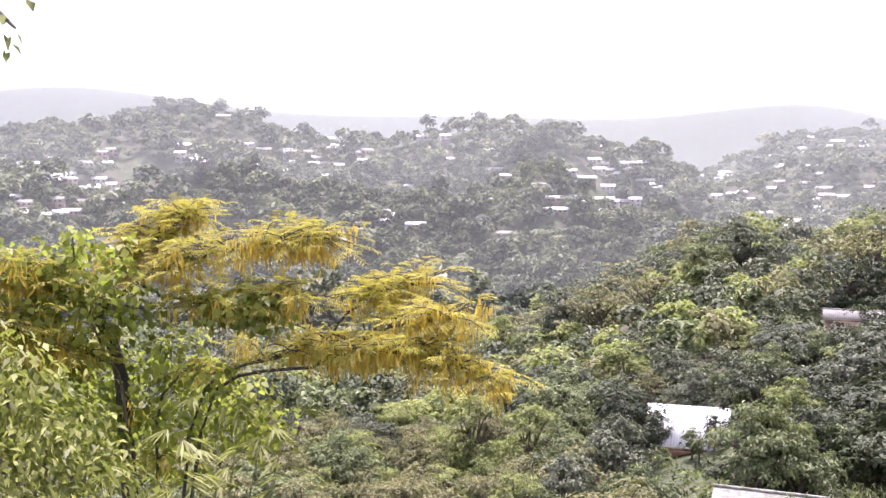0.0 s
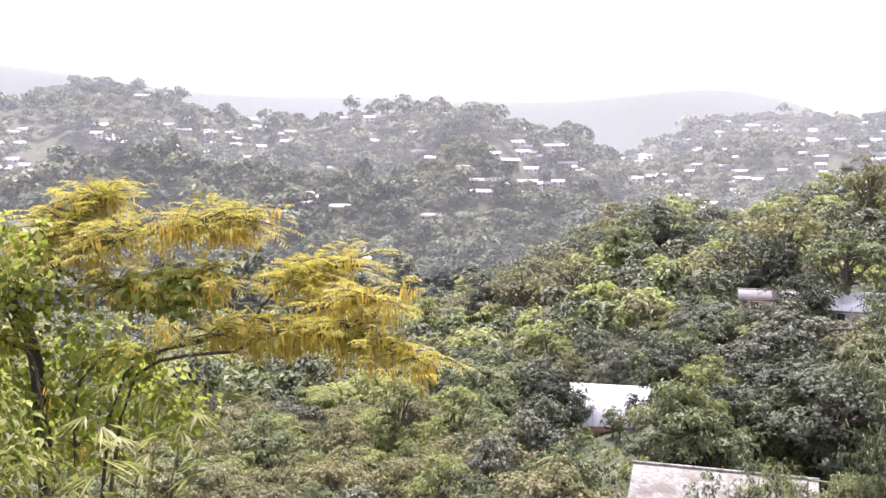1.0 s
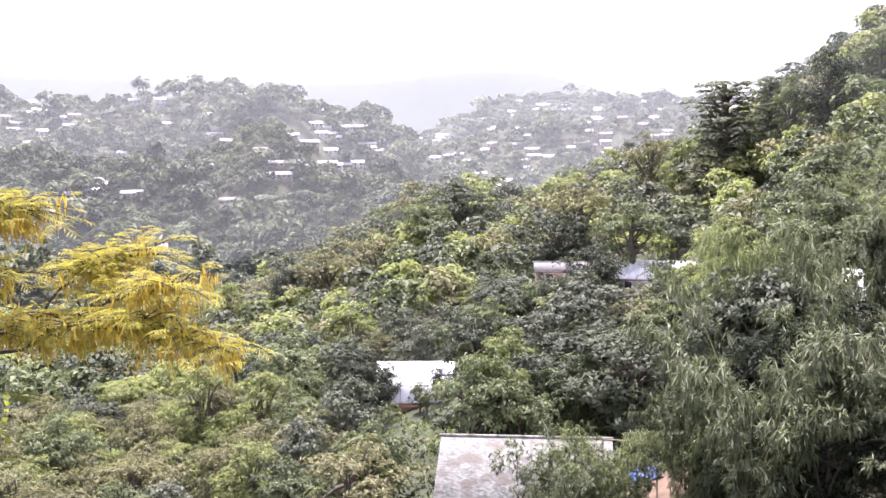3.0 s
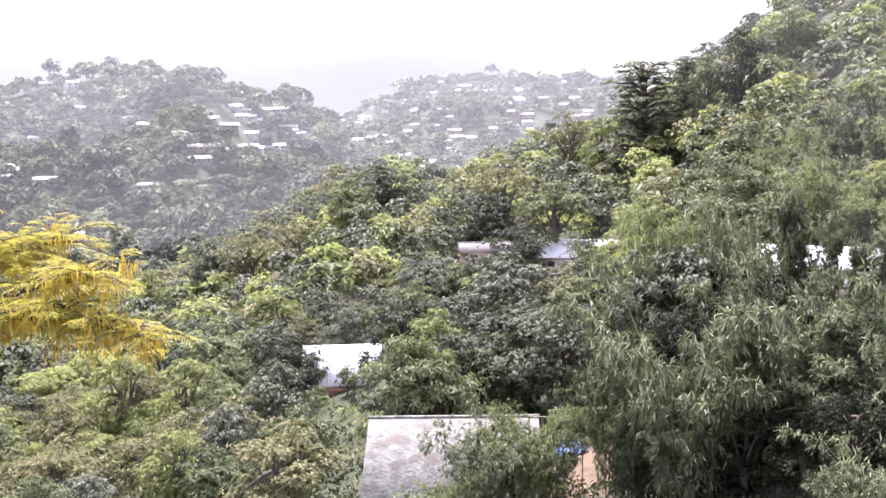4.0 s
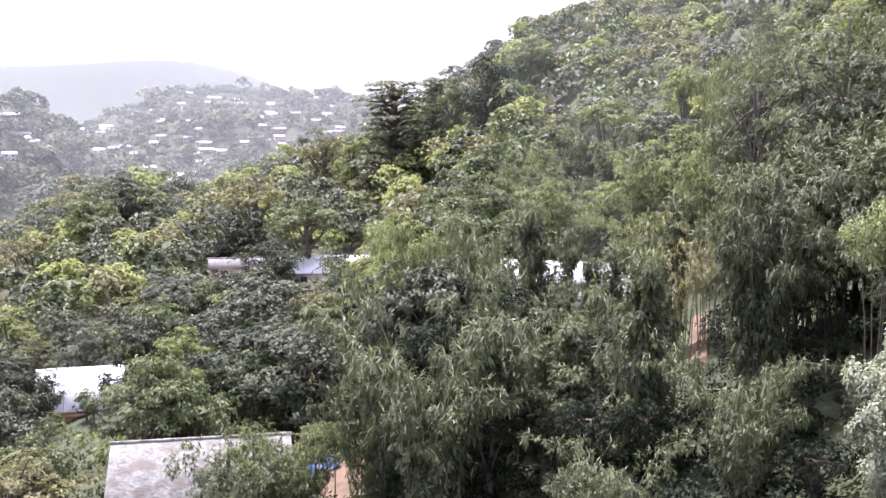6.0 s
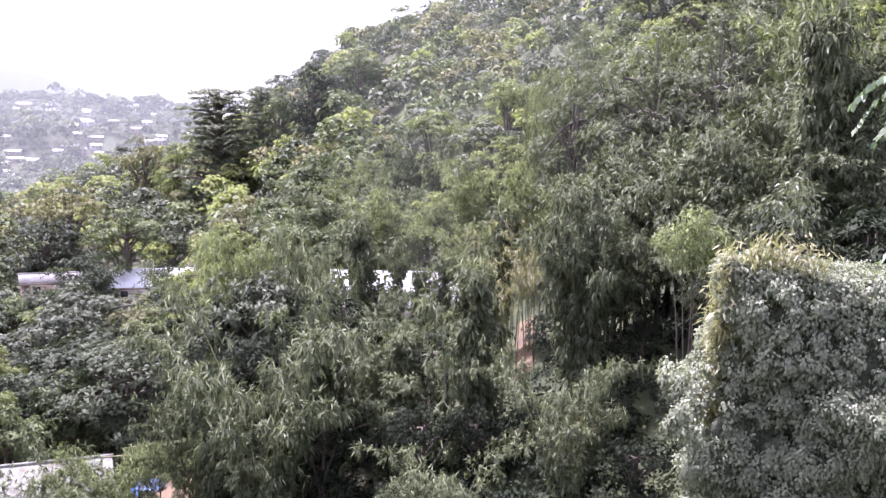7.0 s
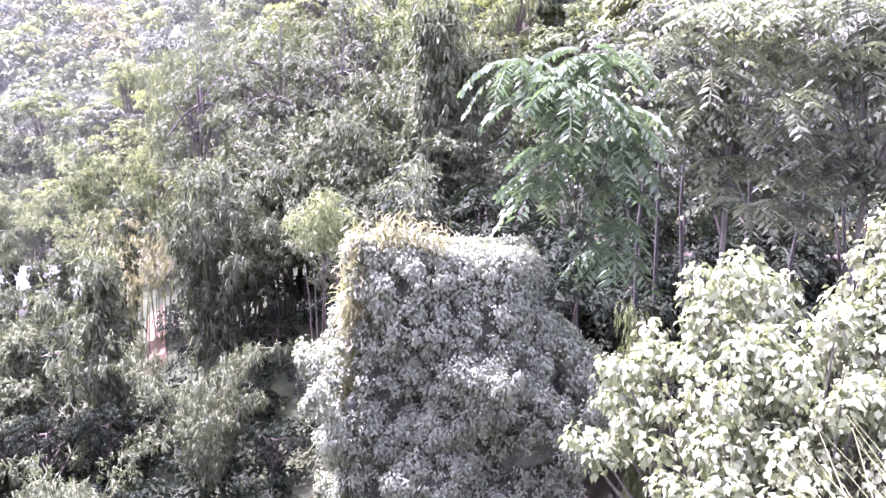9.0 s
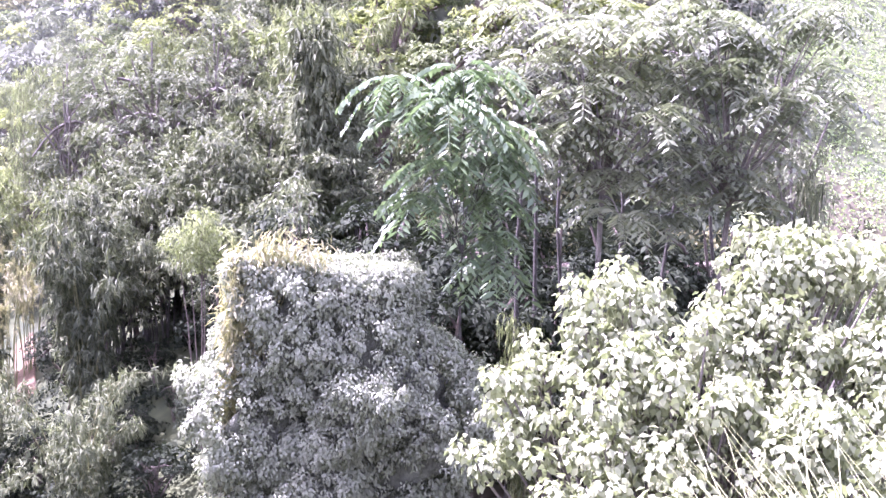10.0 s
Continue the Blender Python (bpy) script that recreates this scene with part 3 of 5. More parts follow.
# unit-size templates, 8 m high
KINDS = {
    "dark": make_tree("tree", "dense broadleaf tree with dark glossy leaves", L_DARK, M_BARK, H=8, R=3.2, clumps=32, per=189, L=0.30, W=0.13, r=tr),
    # near-black leaves: shade put into the colour
    "shade": make_tree("tree", "dense tree with leaves darkened to stand for deep shade", L_SHADE_DARK, M_BARK, H=8, R=3.0, clumps=22, per=196, L=0.26, W=0.10, r=tr),
    "mid": make_tree("tree", "broadleaf tree with mid-green leaves", L_MID, M_BARK, H=8, R=3.0, clumps=25, per=196, L=0.29, W=0.12, r=tr, droop=0.7),
    "fresh": make_tree("tree", "broadleaf tree with fresh yellow-green leaves", L_FRESH, M_BARK, H=8, R=2.8, clumps=24, per=196, L=0.28, W=0.11, r=tr, droop=0.4),
    "olive": make_tree("tree", "loose olive-brown leafed tree", L_OLIVE, M_BARK, H=8, R=3.0, clumps=22, per=175, L=0.27, W=0.11, r=tr),
    "grey": make_tree("tree", "rounded tree with glossy grey-green leaves", L_GREY, M_PALE_BARK, H=8, R=3.1, clumps=28, per=196, L=0.30, W=0.135, r=tr, droop=0.7),
    "tall": make_tree("tree", "tall slender tree with dark leaves", L_DARK, M_PALE_BARK, H=8, R=2.0, clumps=20, per=168, L=0.28, W=0.12, r=tr, flat=0.45),
    "high": make_tree("tree", "high forest tree with small grey-green leaves and bare pale stems", L_HIGH, M_PALE_BARK, H=8, R=2.4, clumps=34, per=224, L=0.15, W=0.062, r=tr, flat=0.40, trunk=0.02),
    "tier": make_tree("tree", "dark tiered tree with level sprays of foliage", L_HIGH, M_BARK, H=8, R=2.3, clumps=60, per=140, L=0.22, W=0.08, r=tr, base=0.10, layered=True, droop=0.15),
}
planted = set()
STANDS = []


def plant(kind, az, r, top=None, height=8.0, wide=1.0, label=""):
    """Puts a tree on the land; top: the height angle of its tip."""
    r *= S
    p = foot(az, r)
    if top is not None:
        height = max(2.5, at(az, top, r)[2] - p[2])
    s = height / 8.0
    w = s * wide if top is None else min(s, 1.5) * wide
    m = pose(p[0], p[1], p[2], 0, 0, float(tr.uniform(0, 360))) @ Matrix.Diagonal((w, w, s, 1))
    if kind in planted:
        t = copy_thing(KINDS[kind], m @ Matrix.Diagonal((*[1 / q for q in KINDS[kind].scale], 1)))
    else:
        t = KINDS[kind]
        t.matrix_basis = m
        planted.add(kind)
    if label:
        tagged(t, label)
    STANDS.append((p[0], p[1]))
    return t


# trees that stand out: kind, bearing, distance, tip's height angle, breadth
for kind, az, r, top, wide in [
    ("tier", 32.2, 95, 2.9, 2.6), ("tier", 34.6, 100, 3.1, 1.2), ("dark", 33.4, 99, 0.6, 1.0), ("mid", 35.6, 96, 3.4, 0.8), ("dark", 37.5, 92, 5.0, 1.0), ("mid", 40.0, 96, 5.7, 1.0),
    ("olive", 28.4, 105, 0.4, 1.1), ("fresh", 29.8, 100, 0.0, 1.0), ("dark", 17.5, 105, -2.4, 1.2), ("mid", 15.2, 100, -3.2, 1.0), ("dark", 13.3, 112, -4.0, 1.0),
    ("olive", 12.0, 92, -5.2, 1.1), ("olive", 9.5, 95, -6.2, 1.2), ("grey", 7.0, 100, -6.6, 1.2), ("fresh", 3.5, 105, -8.2, 1.0), ("fresh", 18.0, 66, -8.4, 1.0),
    ("dark", 20.5, 60, -8.3, 1.2), ("fresh", 11.0, 60, -9.6, 1.0), ("mid", 7.5, 55, -11.0, 1.1), ("dark", 6.2, 62, -10.5, 1.1), ("grey", 25.0, 50, -7.6, 1.2),
    ("grey", 23.6, 46, -8.6, 1.2), ("dark", 24.3, 40, -10.4, 1.3), ("dark", 21.3, 40, -12.3, 1.2), ("dark", 9.5, 55, -11.4, 1.2), ("dark", 16.9, 70, -9.6, 1.1), ("fresh", 17.3, 46, -12.1, 0.45), ("mid", 18.3, 45, -13.2, 0.7), ("dark", 13.0, 51, -13.6, 0.7), ("dark", 15.9, 50, -13.4, 0.75), ("mid", 14.6, 49, -14.3, 0.8), ("dark", 12.0, 49, -13.2, 0.8), ("mid", 15.0, 48, -16.2, 0.8), ("dark", 17.6, 49, -15.4, 0.8), ("grey", 22.2, 69, -8.15, 0.9), ("mid", 23.4, 68.5, -8.2, 0.9), ("dark", 24.6, 66, -7.2, 0.9), ("grey", 26.8, 66, -8.8, 0.8), ("mid", 28.9, 67, -7.4, 0.45), ("grey", 30.4, 66, -8.9, 0.8), ("shade", 54, 22, -13, 0.9), ("shade", 57, 20, -16, 0.9), ("shade", 60, 21, -13, 0.9), ("shade", 62, 23, -6, 0.9), ("dark", 27.0, 37, -10.2, 1.2),
    ("grey", 7.4, 33, -15.6, 0.9), ("mid", 11.5, 32, -16.2, 0.8), ("olive", 3.0, 33, -16.6, 0.8), ("olive", -2.5, 33, -16.8, 0.8), ("grey", 10.2, 40, -13.6, 0.9),
    ("fresh", 19.4, 34, -11.9, 0.7), ("mid", 18.0, 33, -12.3, 0.8), ("mid", 20.6, 33, -14.0, 0.8), ("fresh", 1.5, 45, -12.6, 0.9), ("mid", -6.0, 40, -14.5, 0.9), ("fresh", 5.0, 44, -13.2, 0.9),
    ("dark", 29.8, 84, -5.0, 1.0), ("grey", 32.8, 55, -5.8, 1.0), ("fresh", 33.0, 46, -4.4, 0.9), ("mid", 27.0, 75, -3.6, 1.1), ("dark", 22.5, 80, -4.0, 1.2), ("olive", 24.5, 85, -2.2, 1.2),
]:
    plant(kind, az, r, top, wide=wide)

# ---- houses among the trees of the near slope ----
def corrugated(w, d, amp=0.03, pitch=0.25, thick=0.02):
    """A corrugated sheet, ridges running down the slope (along y)."""
    n = int(w / pitch) * 4 + 1
    x = np.linspace(-w / 2, w / 2, n)
    z = amp * np.sin(2 * np.pi * x / pitch)
    rows = [np.stack([x, np.full(n, y), z + o], 1) for y, o in ((-d / 2, 0), (d / 2, 0), (-d / 2, -thick), (d / 2, -thick))]
    V = np.concatenate(rows)
    i = np.arange(n - 1)
    F = np.concatenate([np.stack([i, i + 1, n + i + 1, n + i], -1), np.stack([2 * n + i, 3 * n + i, 3 * n + i + 1, 2 * n + i + 1], -1),
                        np.stack([i, 2 * n + i, 2 * n + i + 1, i + 1], -1)])
    return V, F


def slope_house(name, label, az, r, el_top, w, d, pitch_deg, roof_mat, wall_mat, turn=0.0, sheets=1):
    """A one-storey house: its front roof pitch slopes towards the camera, the ridge at the given height angle."""
    h = thing(name, label, "house")
    r, w, d = r * S, w * S, d * S
    p = at(az, el_top, r)
    g = float(ground(p[0], p[1]))
    h.matrix_basis = pose(p[0], p[1], p[2], 0, 0, -az + turn)
    run, a = d / 2, radians(pitch_deg)
    drop = run * math.tan(a)
    for k in range(sheets):
        for s in (-1, 1):
            roof = part("roof_sheet", corrugated(w / sheets - 0.02, run / math.cos(a) + 0.35, 0.03 if sheets > 1 else 0.0), roof_mat, h)
            roof.matrix_basis = pose(-w / 2 + (k + 0.5) * w / sheets, s * (run / 2 + 0.12), -drop / 2 - 0.05 + 0.004 * (k % 2), -s * pitch_deg)
    part("ridge_cap", tube([[-w / 2 - 0.05, 0, 0.02], [w / 2 + 0.05, 0, 0.02]], [0.10, 0.10], 8), roof_mat, h)
    part("wall", joined([box(-w / 2 + 0.3, w / 2 - 0.3, -run + 0.15, run - 0.15, g - p[2] - 2.0, -drop - 0.12)]), wall_mat, h)
    for x in (-w / 4, w / 4):
        part("window", box(x - 0.45, x + 0.45, -run + 0.08, -run + 0.147, -drop - 1.5, -drop - 0.6), M_DARK, h)
    part("fascia", box(-w / 2, w / 2, -run - 0.30, -run - 0.26, -drop - 0.36, -drop - 0.18), M_WALL_BROWN, h)
    return h


SHED_AZ, SHED_R = 21.0, 30.0
slope_house("shed", "shed with a weathered pinkish-grey sheet roof below the trees", SHED_AZ, SHED_R, -17.6, 5.4, 8.0, 24, M_CEMENT, M_WALL_BROWN, -1, 1)
slope_house("house", "house with a brilliant tin roof half hidden by trees", 14.4, 53, -13.3, 4.3, 6.0, 24, M_TIN_BRIGHT, M_BRICK, -3, 3)
slope_house("long_house", "long house with a pale tin roof among the trees", 28.3, 75, -7.35, 7.2, 5.0, 20, M_TIN_BRIGHT, M_WALL, 2, 4)
slope_house("house", "small house with a dull brown sheet roof among trees", 23.2, 72, -7.45, 4.4, 3.0, 14, M_RUST, M_WALL_BROWN, 3, 2)
slope_house("long_house", "low house with a bright tin roof behind bamboo", 42.4, 42, -7.55, 5.6, 5.0, 22, M_TIN_BRIGHT, M_WALL, -2, 3)

# ---- bamboo ----
def bamboo(culms, H, tufts, per, L, W, r, spread=0.9, lean=0.22, start=0.3):
    """A clump of arching culms whose leaves hang in separate tufts."""
    wood, lf = [], []
    for i in range(culms):
        a = r.uniform(0, 2 * np.pi)
        d = np.array([math.cos(a), math.sin(a), 0])
        h = H * r.uniform(0.62, 1.05)
        u = np.linspace(0, 1, 9)[:, None]
        P = d * spread * r.uniform(0.1, 1.0) + d * (lean * r.uniform(0.3, 1.5) * h) * u ** 2.2 + np.array([0, 0, h]) * (u - 0.24 * u ** 5) - [0, 0, 0.6]
        P = P + r.normal(0, 0.03, (9, 3))
        wood.append(tube(P, np.linspace(0.05, 0.012, 9), 5))
        for k in range(tufts):
            s = start + (1 - start) * (k + r.random()) / tufts
            j = min(int(s * 8), 7)
            c = P[j] + (P[j + 1] - P[j]) * (s * 8 - j)
            b = r.uniform(0, 2 * np.pi)
            out = unit(np.array([math.cos(b), math.sin(b), 0]) + d * 0.7)
            size = r.uniform(0.35, 0.85)
            c = c + out * size * 0.7 + [0, 0, 0.1]
            # each tuft is a few twigs, and from each twig end hangs a hand of pointed blades
            m = max(3, per // 7)
            v = unit(r.normal(size=(m, 3)) * [1, 1, 0.8] + out * 0.5)
            Q = np.repeat(c + v * size * r.uniform(0.3, 0.95, (m, 1)) * [1, 1, 0.75], 7, 0)
            w = np.repeat(unit(v * 0.6 + out * 0.6), 7, 0)
            D = unit(w * 0.7 + r.normal(0, 0.5, (7 * m, 3)) + np.array([0, 0, -0.6]))
            N = unit(w * 0.4 + np.array([0, 0, 1.0]) + r.normal(0, 0.3, (7 * m, 3)))
            lf.append(softened(leaves(Q, D, N, L * r.uniform(0.65, 1.25, 7 * m), W * r.uniform(0.8, 1.2, 7 * m), 0.08), w * 0.5 + D * 0.4 + np.array([0, 0, 0.9]) + r.normal(0, 0.35, (7 * m, 3))))
    return wood, joined(lf)


def make_bamboo(label, leaf, culm=M_CULM, **k):
    t = thing("bamboo_clump", label, "bamboo", "bamboo grove")
    wood, lf = bamboo(**k)
    for w in wood:
        part("culm", w, culm, t, smooth=True)
    part("foliage", lf, leaf, t)
    return t


br = np.random.default_rng(11)
BAMBOO = {
    "tall": make_bamboo("tall bamboo clump with drooping grey-green leaf sprays", L_BAMBOO, culms=11, H=10, tufts=24, per=35, L=0.42, W=0.074, r=br, lean=0.24, start=0.22),
    "full": make_bamboo("full bamboo clump arching under dense foliage", L_BAMBOO, culms=13, H=10, tufts=22, per=35, L=0.42, W=0.074, r=br, lean=0.42, start=0.26),
    "column": make_bamboo("slender upright bamboo clump leafy to the ground", L_BAMBOO, culms=8, H=10, tufts=30, per=35, L=0.42, W=0.074, r=br, spread=0.5, lean=0.12, start=0.12),
    "pale": make_bamboo("pale yellow-green bamboo clump", L_DRY, culms=10, H=10, tufts=9, per=21, L=0.34, W=0.05, r=br, start=0.5),
    # dark bark on these culms stands for shade under the canopy
    "deep": make_bamboo("bamboo clump leafing high over the hollow, culms darkened for shade", L_BAMBOO, M_DARK_BARK, culms=12, H=10, tufts=22, per=49, L=0.28, W=0.052, r=br, lean=0.26, start=0.42),
    "light": make_bamboo("light green feathery bamboo clump", L_BAMBOO_LIGHT, culms=11, H=10, tufts=22, per=35, L=0.36, W=0.054, r=br, lean=0.3),
}
set_bamboo = set()


def plant_bamboo(kind, az, r, top, wide=1.0):
    r, wide = r * S, wide * 1.5
    p = foot(az, r)
    s = max(2.0, at(az, top, r)[2] - p[2]) / 7.6
    m = pose(p[0], p[1], p[2], 0, 0, float(br.uniform(0, 360))) @ Matrix.Diagonal((wide, wide, s, 1))
    if kind in set_bamboo:
        copy_thing(BAMBOO[kind], m @ Matrix.Diagonal((*[1 / q for q in BAMBOO[kind].scale], 1)))
    else:
        BAMBOO[kind].matrix_basis = m
        set_bamboo.add(kind)
    STANDS.append((p[0], p[1]))


for kind, az, r, top, wide in [
    # along the lane below
    ("full", 34.3, 24, -9.7, 0.65), ("full", 32.4, 25.5, -11.2, 0.45), ("tall", 36.8, 26, -9.0, 0.5), ("column", 39.1, 25, -10.4, 0.6), ("tall", 41.2, 27, -9.6, 0.5),
    ("column", 46.4, 24, -6.3, 0.6), ("column", 44.0, 26, -10.6, 0.5), ("column", 48.3, 25, -11.6, 0.5), ("full", 45.5, 19, -17.0, 0.36), ("full", 52.7, 20.5, -11.6, 0.36), ("column", 42.6, 24.5, -13.5, 0.5),
    # behind them, before the tin-roofed house
    ("light", 33.1, 36, -4.7, 0.62), ("full", 32.2, 37, -6.6, 0.5), ("full", 38.1, 35, -4.3, 0.62), ("column", 41.1, 36, -3.9, 0.62), ("light", 35.4, 38, -6.8, 0.5), ("full", 36.4, 33, -7.6, 0.5),
    ("light", 43.4, 47, -3.4, 0.7), ("column", 44.9, 36, -6.2, 0.5), ("column", 42.1, 37, -6.4, 0.42), ("column", 44.0, 36.5, -6.9, 0.36), ("column", 40.0, 37, -6.8, 0.3), ("full", 40.2, 34, -8.0, 0.5), ("full", 43.0, 34, -8.6, 0.5), ("light", 46.8, 40, -4.2, 0.6),
    # round the soil bank
    ("pale", 49.4, 31, -4.2, 0.5), ("pale", 50.6, 32, -3.6, 0.5), ("light", 50.2, 38, -0.8, 0.6), ("light", 50.5, 44, 5.0, 0.6), ("column", 48.0, 33, -3.0, 0.6), ("light", 47.0, 44, -0.5, 0.7),
    # over the dark hollow
    ("tall", 53.6, 25, -2.6, 0.55), ("deep", 54.4, 27, -0.8, 0.8), ("deep", 55.8, 29, 0.8, 0.8), ("deep", 57.6, 28, -0.6, 0.8), ("deep", 59.0, 30, 1.5, 0.9), ("deep", 60.8, 28, 2.0, 0.9), ("deep", 62.8, 28, 4.0, 0.9), ("deep", 61.6, 25, -2.0, 0.7), ("deep", 64.0, 26, -1.0, 0.7),
    ("column", 66.5, 27, 8.5, 0.8), ("column", 68.0, 28, 6.0, 0.8), ("light", 65.5, 31, 9.0, 0.9), ("deep", 69.5, 27, 3.0, 0.9), ("tall", 63.6, 31, 6.0, 0.8), ("tall", 61.0, 33, 4.0, 0.8),
    # over the shed's roof and by the path
    ("full", 27.0, 27, -17.0, 0.3), ("light", 24.8, 26.0, -17.0, 0.5), ("full", 23.0, 25.5, -17.5, 0.42), ("light", 26.0, 25.0, -17.4, 0.4), ("full", 22.0, 25.0, -19.6, 0.22), ("light", 20.6, 24.0, -20.9, 0.2), ("light", 30.6, 25, -16.0, 0.3), ("full", 31.6, 25, -14.6, 0.35),
    ("light", 78.8, 16, -8.8, 0.2), ("full", 94.5, 16, -0.2, 0.25), ("full", 96.8, 15, -1.5, 0.3),
]:
    plant_bamboo(kind, az, r, top, wide)

# trees added to fill bamboo gaps, their leaves darkened in place of shade
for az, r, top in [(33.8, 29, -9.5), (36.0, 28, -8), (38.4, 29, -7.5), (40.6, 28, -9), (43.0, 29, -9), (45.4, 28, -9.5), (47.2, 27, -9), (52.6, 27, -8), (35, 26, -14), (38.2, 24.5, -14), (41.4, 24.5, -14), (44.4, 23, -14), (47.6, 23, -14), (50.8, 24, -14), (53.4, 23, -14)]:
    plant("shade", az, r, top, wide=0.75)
for kind, az, r, top, wide in [("mid", 40.6, 47, -3.6, 1.2), ("fresh", 44.6, 48, -2.6, 1.0), ("mid", 37.4, 46, -3.4, 1.2), ("grey", 46.0, 50, -3.4, 1.0), ("high", 57.6, 33, 7.8, 1.0), ("high", 60.2, 34, 8.6, 1.0), ("high", 55.4, 36, 6.4, 0.9), ("high", 62.4, 36, 9.6, 0.9), ("high", 52.6, 40, 6.0, 0.9), ("dark", 24.4, 69, -6.0, 0.9), ("dark", 25.6, 68, -6.8, 0.8)]:
    plant(kind, az, r, top, wide=wide)

# ---- the slope's woods: single trees near, the rest beyond counting ----
HOUSES_NEAR = [at(14.5, -14, 53 * S), at(26.3, -8, 74 * S), at(42.4, -8, 41 * S), at(SHED_AZ, -18, 29 * S)]
sr = np.random.default_rng(33)
P = scatter(-29, 101, 46, 275, 5.6, sr)
P = clear_of(P, HOUSES_NEAR[:1], 5.0, 30)
HOUSES_NEAR[1] = at(28.3, -8, 74 * S)
P = clear_of(P, HOUSES_NEAR[1:2], 7.0, 30)
P = clear_of(P, [at(23.0, -8, 71 * S)], 4.0, 16)
P = clear_of(P, HOUSES_NEAR[2:3], 7.0, 14)
P = clear_of(P, HOUSES_NEAR[3:], 8.0, 22)
az, d = np.degrees(np.arctan2(P[:, 0], P[:, 1])), np.hypot(P[:, 0], P[:, 1])
keep = ~((az > 91) & (d < 110)) & ~((az > 26) & (az < 74) & (d < 58)) & ~((az > 26) & (az < 32) & (d < 66)) & ~((az > 48) & (az < 51.5) & (d < 72))
T = np.array(STANDS)
keep &= np.min(np.hypot(P[:, None, 0] - T[None, :, 0], P[:, None, 1] - T[None, :, 1]), 1) > 2.6
top = (P[:, 2] + 9 - EYE) / d
for f in (0.4, 0.5, 0.6, 0.7, 0.8, 0.87, 0.93):
    keep &= top > (ground(P[:, 0] * f, P[:, 1] * f) + 3 - EYE) / (d * f)
keep &= ((P[:, 2] - EYE) / d < 0.145) & (az > -27) & (az < 100)
P, az, d = P[keep], az[keep], d[keep]
order = np.argsort(d)
P, az, d = P[order], az[order], d[order]
NEAR = 230
for p, a, r in zip(P[:NEAR], az[:NEAR], d[:NEAR]):
    kind = sr.choice(["mid", "fresh", "olive", "grey", "fresh", "olive", "olive"] if a < 11 else ["dark", "mid", "fresh", "olive", "grey", "tall", "dark", "mid"] if a < 40 else ["mid", "fresh", "grey", "fresh", "high", "high"])
    if 36 < a < 70 and sr.random() < 0.5:
        plant_bamboo(str(sr.choice(["tall", "full", "light", "tall"])), float(a), float(r) / S, float(np.degrees(np.arctan2(p[2] + sr.uniform(7, 11) - EYE, r))), float(sr.uniform(0.5, 0.8)))
        continue
    plant(str(kind), float(a), float(r) / S, height=float(sr.uniform(5, 8) if a < 9 else sr.uniform(6, 9.5) if a < 30 else sr.uniform(7, 12)), wide=float(sr.uniform(0.8, 1.1)))
rest = P[NEAR:]
for k, leaf in enumerate((L_DARK, L_MID, L_FRESH, L_OLIVE, L_GREY)):
    Q = rest[k::5]
    n = len(Q)
    R = sr.uniform(2.2, 3.9, n)
    wood = part("slope_woods", lobed_crowns(Q, R, R * sr.uniform(1.9, 2.9, n), 15, 20, 0.245, sr), leaf)
    tagged(wood, "dense mixed woods climbing the near hillside", "woods", kind="stuff")
# shrubs and saplings between the trees
for r0, r1, step, size, per in ((30, 58, 2.6, 0.15, 190), (58, 110, 3.6, 0.20, 120)):
    P = scatter(-27, 100, r0, r1, step, sr)
    az, d = np.degrees(np.arctan2(P[:, 0], P[:, 1])), np.hypot(P[:, 0], P[:, 1])
    P = P[~((az > 27) & (az < 31) & (d > 48) & (d < 62)) & ~((az > 49) & (az < 50.8) & (d > 53) & (d < 69)) & ~((az > 90) & (d > 40)) & ((P[:, 2] - EYE) / d < 0.15)]
    az, d = np.degrees(np.arctan2(P[:, 0], P[:, 1])), np.hypot(P[:, 0], P[:, 1])
    P = P[~((az > 31) & (az < 66) & (d < 62))]
    P = clear_of(P, HOUSES_NEAR, 5.6, 5)
    for k, leaf in enumerate((L_MID, L_DARK, L_FRESH if r0 > 50 else L_DARK, L_OLIVE)):
        Q = P[k::4]
        R = sr.uniform(0.9, 1.9, len(Q))
        shrub = part("undergrowth", cluster_crowns(Q, R, R * sr.uniform(1.0, 1.9, len(Q)), per, size, sr, 0.3), leaf)
        tagged(shrub, "tangled undergrowth of shrubs and saplings", "undergrowth", kind="stuff")
# scrub below the bamboo, its shade painted as near-black leaves
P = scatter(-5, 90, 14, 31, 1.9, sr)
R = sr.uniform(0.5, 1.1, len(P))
shrub = part("undergrowth", cluster_crowns(P, R, R * sr.uniform(0.8, 1.6, len(P)), 260, 0.16, sr, 0.4), L_SHADE_DARK)
tagged(shrub, "low scrub on the slope below, leaves darkened for shade", "undergrowth", kind="stuff")

# scrub added over the bright ground; leaf colour carries the hollow's shade
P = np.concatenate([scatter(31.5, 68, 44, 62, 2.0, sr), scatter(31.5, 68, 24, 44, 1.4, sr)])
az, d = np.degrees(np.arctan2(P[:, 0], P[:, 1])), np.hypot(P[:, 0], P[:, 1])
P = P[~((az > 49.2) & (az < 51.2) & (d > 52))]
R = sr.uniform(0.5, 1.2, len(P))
shrub = part("undergrowth", cluster_crowns(P, R, R * sr.uniform(0.8, 1.7, len(P)), 220, 0.17, sr, 0.4), L_SHADE_DARK)
tagged(shrub, "scrub on the hollow's floor, leaves darkened to stand for shade", "undergrowth", kind="stuff")

